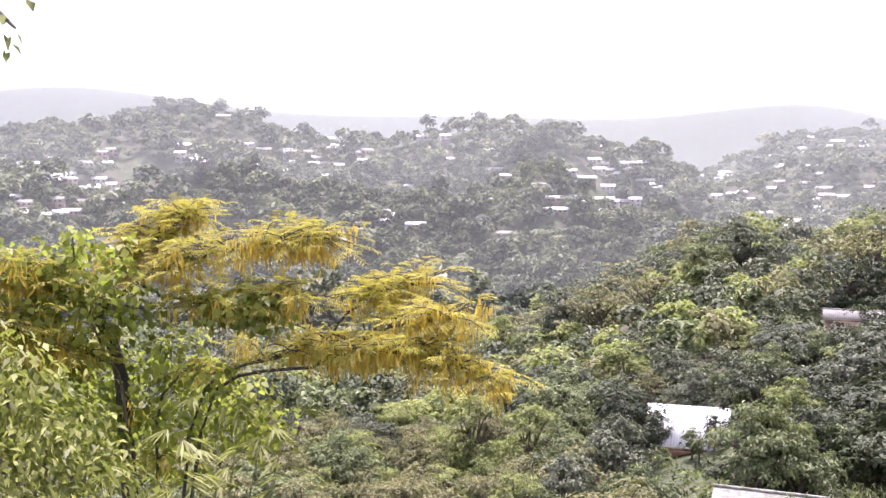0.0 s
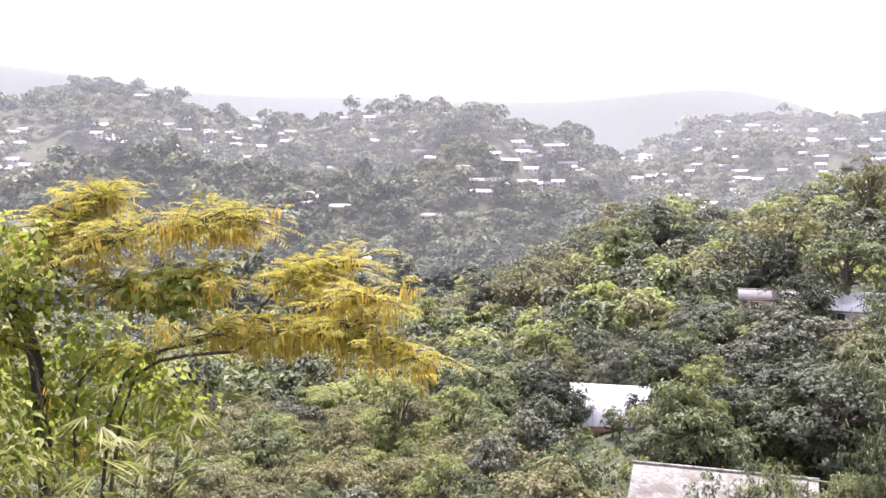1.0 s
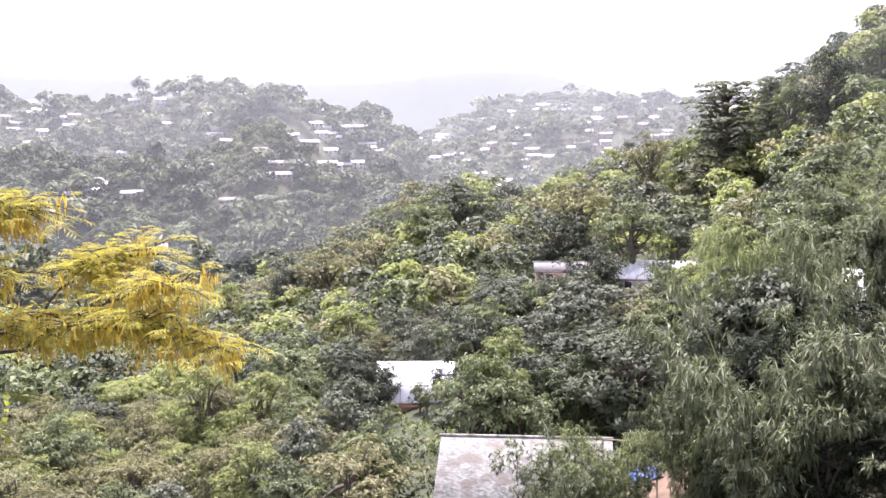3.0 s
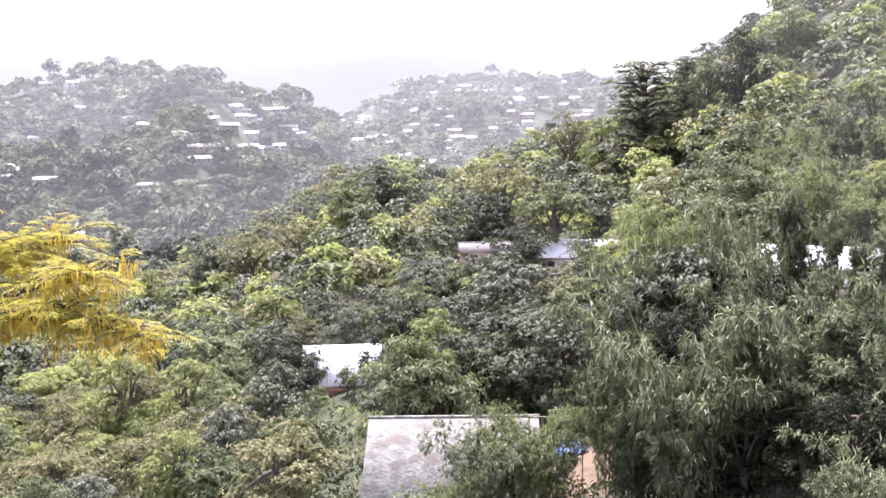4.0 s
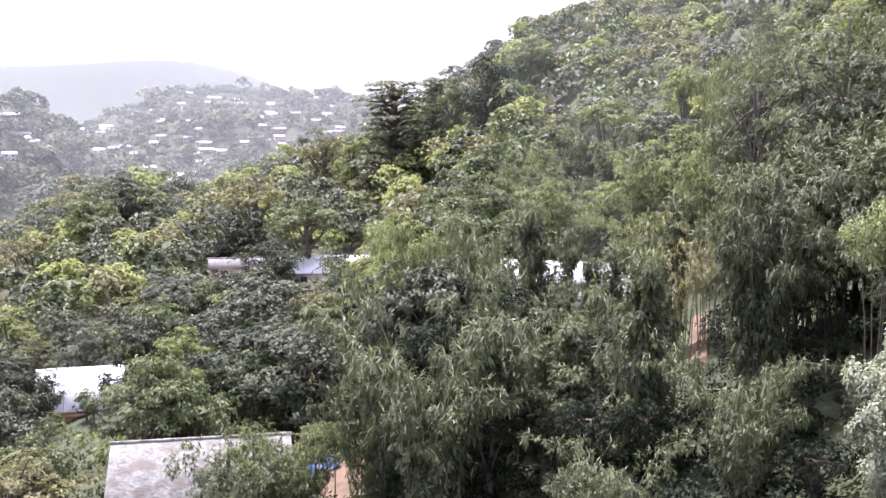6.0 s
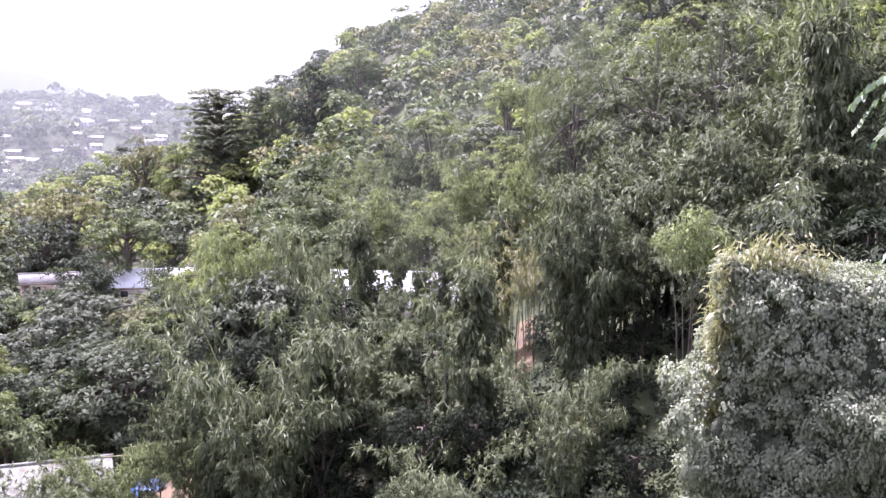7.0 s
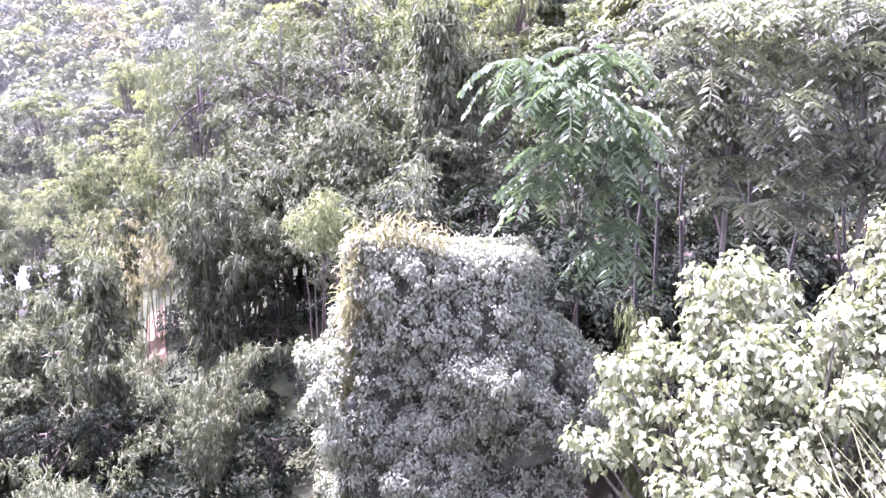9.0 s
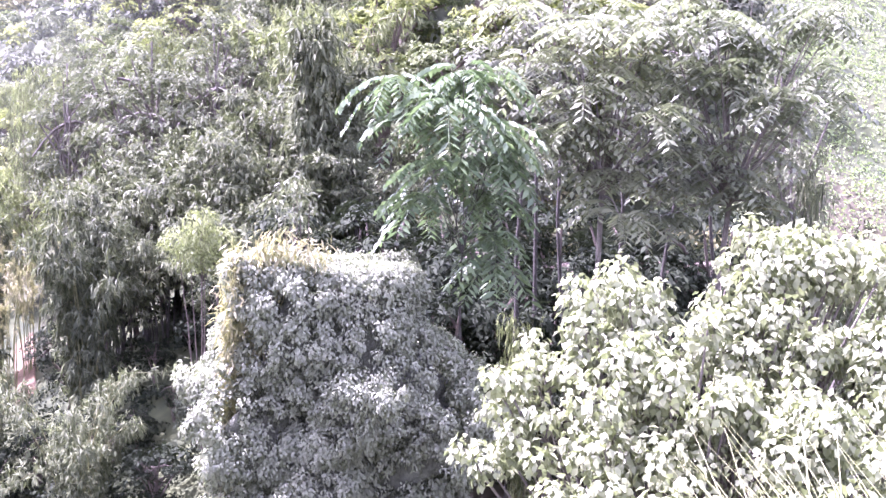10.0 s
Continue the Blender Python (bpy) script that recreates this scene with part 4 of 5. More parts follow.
# ---- bare soil, tarpaulin and poles by the shed ----
def soil_patch(name, label, az0, az1, r0, r1, r):
    n, m = 14, 12
    V = []
    for i in range(n):
        for j in range(m):
            u, v = i / (n - 1), j / (m - 1)
            edge = 0.12 * (r.random() - 0.5) if 0 < i < n - 1 and 0 < j < m - 1 else 0.35 * (r.random() - 0.5)
            a, q = az0 + (az1 - az0) * (u + edge / n * 4), r0 + (r1 - r0) * (v + edge / m * 4)
            p = foot(a, q)
            rim = min(u, 1 - u, v, 1 - v)
            V.append(p + [0, 0, -0.25 if rim == 0 else 0.18 + 0.1 * r.random()])
    F = [[i * m + j, i * m + j + 1, (i + 1) * m + j + 1, (i + 1) * m + j] for i in range(n - 1) for j in range(m - 1)]
    ob = part(name, (np.array(V), np.array(F)), M_SOIL, smooth=True)
    return tagged(ob, label, "soil", kind="structure")


gr = np.random.default_rng(3)
soil_patch("soil_path", "bare red soil path beside the shed", 26.6, 31.0, 49, 62, gr)
soil_patch("soil_bank", "bare orange soil bank behind thin bamboo", 49.6, 50.8, 54, 66, gr)
tarp = thing("tarpaulin", "crumpled blue plastic tarpaulin on the ground by the shed", "tarpaulin")
p = foot(28.1, 58)
tarp.location = p
n = 9
X, Y = np.meshgrid(np.linspace(-0.9, 0.9, n), np.linspace(-0.7, 0.7, n), indexing="ij")
Z = 0.75 + 0.22 * np.sin(3 * X + 2 * Y) + gr.normal(0, 0.06, X.shape) - 0.5 * (np.abs(X) > 0.8)
i, j = np.meshgrid(np.arange(n - 1), np.arange(n - 1), indexing="ij")
part("sheet", (np.stack([X, Y, Z], -1).reshape(-1, 3), np.stack([i * n + j, (i + 1) * n + j, (i + 1) * n + j + 1, i * n + j + 1], -1).reshape(-1, 4)), M_TARP, tarp)
part("heap", box(-0.7, 0.7, -0.5, 0.5, -0.6, 0.45), M_WALL_BROWN, tarp)
for a0, e0, a1, e1, r in [(25.6, -17.6, 30.4, -18.0, 50), (27.6, -18.7, 30.6, -19.5, 49), (28.8, -19.5, 30.8, -18.2, 50), (30.6, -17.4, 26.8, -17.2, 52)]:
    pole = part("bamboo_pole", tube(bow(at(a0, e0, r), at(a1, e1, r), 0.12, 6), [0.035] * 6, 6), M_CULM)
    tagged(pole, "thin leaning bamboo pole in the scrub by the shed", "pole", "bamboo poles")
    for a, e in ((a0, e0), (a1, e1)):
        q = at(a, e, r)
        part("post", tube([[q[0], q[1], float(ground(q[0], q[1])) - 0.3], q], [0.04, 0.03], 6), M_CULM, pole)


# ---- yellow-podded feathery tree ----
def fronds(P, D, L, pairs, pin, wid, r, droop=0.5, curl=0.5, lift=0.0):
    """Feather-shaped leaves: stalk base P, direction D, length L; pairs of leaflets pin long and wid wide."""
    n = len(P)
    D = unit(D)
    side = unit(np.cross(D, [0, 0, 1.0]) + 1e-6)
    up = np.cross(side, D)
    L = np.broadcast_to(L, n)[:, None]
    Vs, Fs, k = [], [], 0
    for i in range(pairs):
        u = (i + 0.6) / pairs
        c = P + D * L * u + up * L * lift * u + np.array([0, 0, -1.0]) * L * droop * u * u
        t = unit(D + np.array([0, 0, -1.0]) * 2 * droop * u)
        for s in (-1, 1):
            d = unit(side * s + t * 0.45 + np.array([0, 0, -curl]) + r.normal(0, 0.12, (n, 3)))
            taper = (0.6 + 0.8 * u * (1.25 - u) * 1.6) * r.uniform(0.85, 1.15, n)
            v, f = leaves(c, d, up + r.normal(0, 0.2, (n, 3)), pin * taper * L[:, 0], wid * L[:, 0] * taper, 0.06)
            Vs.append(v)
            Fs.append(f + k)
            k += len(v)
    # stalks
    q = P + D * L * 0.5 + np.array([0, 0, -1.0]) * L * droop * 0.25 + up * L * lift * 0.5
    v, f = leaves(P, q - P + 1e-6, up, np.linalg.norm(q - P, axis=1), 0.03 * L[:, 0], 0)
    v2, f2 = leaves(q, P + D * L + np.array([0, 0, -1.0]) * L * droop + up * L * lift - q, up, np.linalg.norm(P + D * L + np.array([0, 0, -1.0]) * L * droop + up * L * lift - q, axis=1), 0.025 * L[:, 0], 0)
    return joined([(np.concatenate(Vs), np.concatenate(Fs)), (v, f), (v2, f2)])


yr = np.random.default_rng(17)
yellow = thing("feathery_tree", "leaning tree with feathery yellowing leaves and hanging yellow pods", "tree")
foot_y = foot(-17.6, 9.3)
trunk_line = [foot_y - [0, 0, 0.5], at(-18.3, -15.6, 9.2), at(-18.7, -10.4, 9.1), at(-19.8, -7.8, 9.0)]
fork = trunk_line[3]
root = foot(-15.6, 9.0)
branches = [
    ([fork, at(-17.4, -6.2, 8.9), at(-14.8, -5.1, 8.8), at(-12.7, -4.5, 8.7), at(-9.0, -4.0, 8.6), at(-7.2, -4.1, 8.6)], 0.035, 1.6),
    ([root, at(-14.7, -14.1, 8.8), at(-9.5, -10.7, 8.6), at(-5.8, -10.0, 8.5), at(-1.4, -8.7, 8.4), at(0.9, -8.8, 8.3)], 0.028, 0.85),
    ([root, at(-14.2, -14.2, 8.6), at(-8.5, -11.5, 8.4), at(-4.2, -10.6, 8.3), at(-0.1, -11.0, 8.2), at(3.9, -12.4, 8.1)], 0.028, 0.9),
    ([fork, at(-21.7, -6.5, 8.8), at(-23.4, -5.9, 8.6), at(-26.0, -5.6, 8.5)], 0.04, 1.0),
    ([fork, at(-18.4, -5.4, 9.2), at(-16.4, -3.7, 9.3), at(-14.6, -2.2, 9.4)], 0.03, 1.5),
    ([at(-7.6, -10.4, 8.5), at(-5.6, -8.2, 8.7), at(-3.6, -7.2, 8.9), at(-0.8, -6.4, 9.0)], 0.02, 1.0),
    ([trunk_line[2], at(-21.7, -10.0, 8.7), at(-24.0, -8.5, 8.5), at(-27.0, -8.0, 8.4)], 0.04, 1.2),
    ([root, at(-16.6, -13.9, 8.8), at(-12.2, -11.3, 8.6), at(-8.6, -10.4, 8.5)], 0.022, 0.4),
    ([at(-17.2, -6.4, 8.9), at(-14.2, -7.6, 8.6), at(-11.2, -7.6, 8.4), at(-8.4, -7.2, 8.3)], 0.022, 1.2),
]
wood = []


def smooth_line(pts, n):
    pts = np.asarray(pts, float)
    u = np.linspace(0, len(pts) - 1, n)
    i = np.clip(u.astype(int), 0, len(pts) - 2)
    f = (u - i)[:, None]
    g = lambda k: pts[np.clip(k, 0, len(pts) - 1)]
    a, b, c, d = g(i - 1), g(i), g(i + 1), g(i + 2)
    return 0.5 * (2 * b + (c - a) * f + (2 * a - 5 * b + 4 * c - d) * f ** 2 + (3 * b - a - 3 * c + d) * f ** 3)


part("trunk", tube(smooth_line(trunk_line, 14), np.linspace(0.085, 0.045, 14), 9), M_DARK_BARK, yellow, smooth=True)
fp, fd, pod_at = [], [], []
for b_i, (pts, rad, dens) in enumerate(branches):
    line = smooth_line(pts, 22)
    line[1:-1] += yr.normal(0, 0.012, (20, 3))
    part("branch", tube(line, np.linspace(0.7 * rad, 0.008, 22), 7), M_DARK_BARK, yellow, smooth=True)
    for k in range(int((84 if b_i in (1, 2) else 62) * dens)):
        s = yr.uniform(0.5 if b_i in (1, 2, 5) else 0.3, 1.0)
        c = line[min(int(s * 21), 21)]
        b = yr.uniform(0, 2 * np.pi)
        d = unit(np.array([math.cos(b), 0.7 * math.sin(b), yr.uniform(-0.3, 0.45)]))
        ln = yr.uniform(0.10, 0.55)
        tip = c + d * ln
        twig = bow(c, tip, 0.06, 5)
        wood.append(tube(twig, np.linspace(0.007, 0.003, 5), 4))
        for q in range(6):
            u = yr.random()
            fp.append(c + (tip - c) * u + [0, 0, 0.06 * 4 * u * (1 - u)])
            e = yr.uniform(0, 2 * np.pi)
            fd.append(d * 0.7 + np.array([math.cos(e), math.sin(e), yr.uniform(0.0, 0.5)]))
        if yr.random() < (0.75 if b_i in (1, 2, 6) else 0.4):
            pod_at.append(c + (tip - c) * yr.uniform(0.1, 0.8))
tagged(part("twigs", joined(wood), M_DARK_BARK, yellow), kind="stuff")
fp, fd = np.array(fp), np.array(fd)
part("foliage", fronds(fp, fd, yr.uniform(0.10, 0.24, len(fp)), 9, 0.30, 0.045, yr, 0.3, 0.3), L_YELLOW, yellow)
pods = []
for c in pod_at:
    m = int(yr.integers(10, 24))
    P0 = c + yr.normal(0, 0.06, (m, 3))
    pods.append(leaves(P0, np.array([0, 0, -1.0]) + yr.normal(0, 0.2, (m, 3)), yr.normal(0, 1, (m, 3)), yr.uniform(0.09, 0.17, m), 0.018, 0.06))
tagged(part("hanging_pods", joined(pods), L_POD, yellow), "bunches of hanging yellow pods", kind="stuff")


def leaf_cloud(spots, per, L, W, r, droop=0.5, shell=0.5):
    """Leafy masses: spots of (centre, radii)."""
    out = []
    for c, q in spots:
        q = np.broadcast_to(q, 3)
        n = int(per * float(np.mean(q)) ** 2)
        v = unit(r.normal(size=(n, 3)))
        P = np.asarray(c) + v * q * r.uniform(shell, 1.05, (n, 1))
        N = unit(v * 0.6 + np.array([0, 0, 0.8]) + r.normal(0, 0.4, (n, 3)))
        D = unit(np.cross(np.cross(N, v + r.normal(0, 0.7, (n, 3))), N) + np.array([0, 0, -droop]))
        out.append(softened(leaves(P, D, N, L * r.uniform(0.6, 1.25, n), W * r.uniform(0.7, 1.2, n), 0.15), N * 0.6 + v * 0.6))
    return joined(out)


vine = thing("climbing_vine", "bright green climbing vine draped over the feathery tree", "vine")
vine_spots = [(at(a, e, r), q) for a, e, r, q in [(-20.6, -3.6, 8.6, 0.16), (-22.4, -4.6, 8.6, 0.22), (-18.6, -4.6, 8.6, 0.2), (-10.8, -8.2, 8.2, 0.2), (-12.4, -8.0, 8.2, 0.16), (-19.0, -6.4, 8.6, 0.28), (-19.8, -10.5, 9.6, 0.36), (-19.6, -12.5, 9.7, 0.42), (-18.6, -15.0, 9.7, 0.46), (-20.2, -8.2, 8.8, 0.40), (-22.0, -8.6, 8.7, 0.45), (-17.5, -7.6, 8.7, 0.25),
              (-23.5, -6.6, 8.6, 0.35), (-21.0, -5.2, 8.6, 0.25), (-16.6, -10.6, 8.9, 0.25), (-9.8, -8.0, 8.2, 0.22), (-11.4, -7.6, 8.3, 0.22), (-13.4, -7.6, 8.4, 0.2), (-13.4, -11.6, 8.4, 0.2), (-22.8, -12.0, 8.8, 0.5),
              (-15.4, -13.6, 8.8, 0.3), (-12.2, -14.2, 8.6, 0.28), (-20.8, -14.0, 8.9, 0.5), (-15.4, -10.2, 9.2, 0.3), (-16.8, -12.4, 9.3, 0.4), (-14.0, -11.8, 9.3, 0.28), (-13.2, -13.4, 9.1, 0.34), (-15.6, -15.4, 9.2, 0.42), (-11.4, -13.0, 9.0, 0.26), (-10.6, -14.6, 9.0, 0.32), (-24.2, -9.6, 8.9, 0.45), (-24.5, -4.6, 8.3, 0.18), (-20.9, -3.3, 8.6, 0.07)]]
part("leaves", leaf_cloud(vine_spots, 1300, 0.085, 0.075, yr), L_VINE, vine)
part("stem", tube(smooth_line([foot_y, at(-18.3, -14, 8.8), at(-19.4, -10, 8.8), at(-20.6, -6.5, 8.7), at(-20.9, -3.3, 8.6)], 20), np.linspace(0.018, 0.006, 20), 5), M_BARK, vine)
part("stem", tube(smooth_line([at(-20.6, -6.5, 8.7), at(-17.5, -7.6, 8.7), at(-13.4, -7.6, 8.4), at(-9.8, -8.0, 8.2)], 16), [0.007] * 16, 5), M_BARK, vine)


def bush(name, label, spots, base, per, L, W, leaf, r, category="shrub", bark=M_BARK, droop=0.5, stem=0.03, group=""):
    """Stems from the ground to leafy masses."""
    b = thing(name, label, category, group)
    for c, _ in spots:
        part("stem", tube(bow(base, c, 0.1, 7, 0.02, r), np.linspace(stem, 0.01, 7), 6), bark, b, smooth=True)
    part("foliage", leaf_cloud(spots, per, L, W, r, droop), leaf, b)
    return b


bush("shrub", "leafy light green shrub under the feathery tree",
     [(at(a, e, r), q) for a, e, r, q in [(-24.5, -11.6, 6.6, 0.42), (-22.6, -13.2, 6.6, 0.40), (-25.0, -14.6, 6.3, 0.45), (-21.2, -15.6, 6.5, 0.40), (-23.2, -17.0, 6.2, 0.45), (-19.6, -17.8, 6.4, 0.36), (-27.0, -11, 6.8, 0.5), (-25.8, -18.4, 6.0, 0.5)]],
     foot(-23, 6.6), 1700, 0.080, 0.034, L_SHRUB, yr)
fan = thing("fan_bamboo", "low bamboo with long fanned pale leaves", "bamboo")
fb = foot(-14.5, 7.4)
fans, st = [], []
for a, e, r in [(-18.6, -15.9, 7.1), (-16.4, -17.2, 7.0), (-14.8, -15.0, 7.2), (-12.3, -16.2, 7.2), (-13.4, -17.6, 7.0), (-10.8, -15.4, 7.5), (-11.4, -17.8, 7.2), (-17.2, -18.5, 6.9), (-9.8, -17.2, 7.5), (-15.2, -18.4, 7.0), (-9.0, -13.8, 7.9), (-12.0, -13.2, 7.8), (-13.0, -12.6, 7.9)]:
    c = at(a, e, r)
    st.append(tube(bow(fb, c, 0.15, 7, 0.01, yr), np.linspace(0.012, 0.004, 7), 5))
    for k in range(5):
        b = yr.uniform(0, 2 * np.pi)
        o = unit(np.array([math.cos(b), math.sin(b), 0.1]))
        n = 9
        t = np.linspace(-1.0, 1.0, n)[:, None] * yr.uniform(0.6, 1.2) + yr.normal(0, 0.14, (n, 1))
        side = np.cross(o, [0, 0, 1.0])
        D = o * np.cos(t) + side * np.sin(t) + np.array([0, 0, -0.45])
        fans.append(leaves(np.repeat((c + yr.normal(0, 0.09, 3))[None], n, 0), D, np.tile([0, 0, 1.0], (n, 1)) + yr.normal(0, 0.2, (n, 3)), yr.uniform(0.12, 0.30, n), 0.020, 0.08))
for w in st:
    part("stem", w, M_CULM, fan)
part("foliage", joined(fans), L_SHRUB, fan)
side_tree = thing("overhanging_branch", "broadleaf sapling whose twigs hang into the sky", "tree")
g0 = foot(-38, 5)
part("trunk", tube(smooth_line([g0 - [0, 0, 0.3], at(-36, 0, 5), at(-30, 9, 4.8), at(-25.6, 9.2, 4.6), at(-23.4, 7.6, 4.5)], 20), np.linspace(0.05, 0.006, 20), 7), M_BARK, side_tree, smooth=True)
part("foliage", leaf_cloud([(at(-24.2, 7.8, 4.5), 0.15), (at(-23.4, 7.0, 4.5), 0.09), (at(-25, 9.3, 4.6), 0.25), (at(-24.6, 6.6, 4.5), 0.10), (at(-29, 9, 4.8), 0.5), (at(-34, 8, 5), 0.8)], 420, 0.075, 0.045, yr, 0.7, 0.2), L_FRESH, side_tree)

# ---- dead tree smothered by creeper ----
cr = np.random.default_rng(29)
R_C = 24.0
stump = thing("creeper_mound", "dead tree smothered by small grey-green creeper leaves", "creeper")
base_c = foot(67.0, R_C)
top_z = at(67, -6.7, R_C)[2]
across = np.array([math.cos(radians(67.0)), -math.sin(radians(67.0)), 0])
away = np.array([math.sin(radians(67.0)), math.cos(radians(67.0)), 0])
waves = [(unit(cr.normal(size=3)) * f, cr.uniform(0, 6.28), g) for f, g in ((1.5, 0.30), (1.9, 0.30), (2.7, 0.30), (3.3, 0.28), (4.7, 0.24), (5.9, 0.20), (8.5, 0.10), (10.5, 0.07))]


def draped(a, h):
    """The draped surface: angle round the stem, height 0 to 1; boxy shoulders, then a ragged swelling skirt."""
    z = base_c[2] - 0.3 + (top_z - base_c[2] + 0.3) * np.minimum(h, 1.0)
    ca, sn = np.cos(a), np.sin(a)
    boxy = 1 / (np.abs(ca) ** 3.5 + np.abs(sn) ** 3.5) ** (1 / 3.5)
    wide = np.interp(h, [0, 0.4, 0.62, 0.74, 0.80, 0.97, 1.0], [2.3, 2.45, 2.5, 2.45, 2.4, 2.35, 2.15])
    skirt = np.interp(h, [0, 0.40, 0.50, 0.72, 0.80, 0.86], [0.2, 0.3, 1.3, 1.55, 0.9, 0.0]) * np.clip(ca, 0, 1) ** 2 + 0.4 * smooth01((0.68 - h) / 0.15) * np.clip(-ca, 0, 1) ** 2
    w = wide * boxy + skirt
    p = base_c * [1, 1, 0] + across * (w * ca)[..., None] + away * (0.8 * w * sn)[..., None] + np.stack([0 * z, 0 * z, z], -1)
    swell = sum(g * np.sin(p @ k + f) for k, f, g in waves) + 0.12 * np.abs(np.sin(p @ waves[2][0] * 1.4))
    out = across * ca[..., None] + away * sn[..., None]
    return p + out * (swell * np.interp(h, [0, 0.75, 0.8, 1.0], [0.9, 0.9, 0.5, 0.3]))[..., None] + np.array([0, 0, 1.0]) * (0.25 * swell * smooth01((h - 0.8) / 0.2))[..., None]


part("stem", tube([base_c - [0, 0, 0.5], at(67, -9, R_C)], [0.5, 0.35], 9), M_BARK, stump)
A, Hh = np.meshgrid(np.linspace(0, 2 * np.pi, 110, endpoint=False), np.linspace(0, 1, 70), indexing="ij")
mid = base_c * [1, 1, 0]
core = draped(A, Hh)
core = mid + (core - mid) * [0.77, 0.77, 1.0] - [0, 0, 0.25]
i, j = np.meshgrid(np.arange(110), np.arange(69), indexing="ij")
k = (i + 1) % 110
Vc = np.concatenate([core.reshape(-1, 3), [core[:, -1].mean(0)]])
# solid core added to close off the view through leaf gaps
part("inner_core", (Vc, [np.stack([i * 70 + j, k * 70 + j, k * 70 + j + 1, i * 70 + j + 1], -1).reshape(-1, 4),
                     np.stack([np.arange(110) * 70 + 69, ((np.arange(110) + 1) % 110) * 70 + 69, np.full(110, 7700)], -1)]), M_CORE, stump, "dark solid core added behind the creeper leaves", smooth=True)
n = 3300
a, h = cr.uniform(0, 2 * np.pi, n), 0.03 + 0.99 * cr.random(n) ** 0.8
p = draped(a, h)
top = cr.random(n) < 0.14
p = np.where(top[:, None], mid + (draped(a, np.ones(n)) - mid) * np.stack([np.sqrt(cr.random(n))] * 2 + [np.ones(n)], -1), p)
out = unit((p - mid) * [1, 1, 0]) * np.where(top, 0.15, 1.0)[:, None] + np.array([0, 0, 1.0]) * np.where(top, 1.0, 0.25)[:, None]
size = cr.uniform(0.12, 0.36, n) * np.where(h > 0.78, 0.8, 1.0)
P, N2, D2, So = [], [], [], []
for c, o, q in zip(p, unit(out), size):
    m = int(760 * q ** 1.6) + 14
    v = unit(cr.normal(size=(m, 3)) + o * 0.9 + np.array([0, 0, 0.25]))
    P.append(c - o * q * 0.35 + v * q * cr.uniform(0.55, 1.12, (m, 1)) * [1, 1, 1.15])
    N2.append(unit(v + np.array([0, 0, 0.4]) + cr.normal(0, 0.3, (m, 3))))
    D2.append(unit(np.array([0, 0, -1.0]) + v * 0.7 + cr.normal(0, 0.45, (m, 3))))
    So.append(v + o * 0.4 + np.array([0, 0, 0.25]) + cr.normal(0, 0.16, (m, 3)))
P, N2, D2, So = map(np.concatenate, (P, N2, D2, So))
m = len(P)
part("leaves", softened(leaves(P, D2, N2, 0.092 * cr.uniform(0.6, 1.4, m), 0.062 * cr.uniform(0.7, 1.2, m), 0.15), So), L_CREEPER, stump)
dry = thing("dry_bamboo", "yellowed bamboo spray leaning on the creeper mound", "bamboo")
db = foot(60.8, R_C + 0.3)
st, lf = [], []
for k in range(26):
    tipa, tipe = (cr.uniform(61.4, 67.3), cr.uniform(-5.4, -4.5)) if k < 20 else (cr.uniform(60.9, 61.9), cr.uniform(-9.5, -6.5))
    c = at(tipa, tipe, R_C - 1.7)
    st.append(tube(bow(db, c, 1.3, 8, 0.03, cr), np.linspace(0.02, 0.006, 8), 5))
    n = 130
    t = cr.uniform(0.45, 1.0, n)[:, None]
    Q = db + (c - db) * t + np.array([0, 0, 1.3]) * 4 * t * (1 - t) + cr.normal(0, 0.12, (n, 3))
    lf.append(leaves(Q, np.array([0, 0, -0.8]) + unit(cr.normal(0, 1, (n, 3))), np.array([0, 0, 1.0]) + cr.normal(0, 0.4, (n, 3)), cr.uniform(0.2, 0.38, n), 0.05, 0.08))
for w in st:
    part("culm", w, M_CULM, dry)
part("foliage", joined(lf), L_DRY, dry)

bush("sapling", "round light green feathery sapling before the dark bamboo", [(at(59.7, -4.9, 37) + np.array(o), 0.65) for o in ((0, 0, 0), (0.7, -0.5, -0.2), (-0.7, 0.5, -0.1), (0.1, 0, 0.55), (0.3, 0, -0.7), (-0.4, 0.2, -0.6))],
     foot(59.7, 37), 900, 0.22, 0.06, L_BAMBOO_LIGHT, cr, "tree", stem=0.05)

bush("sapling", "thin pale sapling with drooping narrow leaves above the creeper", [(at(65.0 + o, e, 27), q) for o, e, q in ((0, -2.2, 0.5), (-0.9, -2.9, 0.4), (0.9, -2.9, 0.4), (0.4, -3.8, 0.4), (-0.5, -4.0, 0.35), (0.2, -1.6, 0.3))],
     foot(65.2, 27), 330, 0.26, 0.05, L_PINNATE, cr, "tree", stem=0.04)

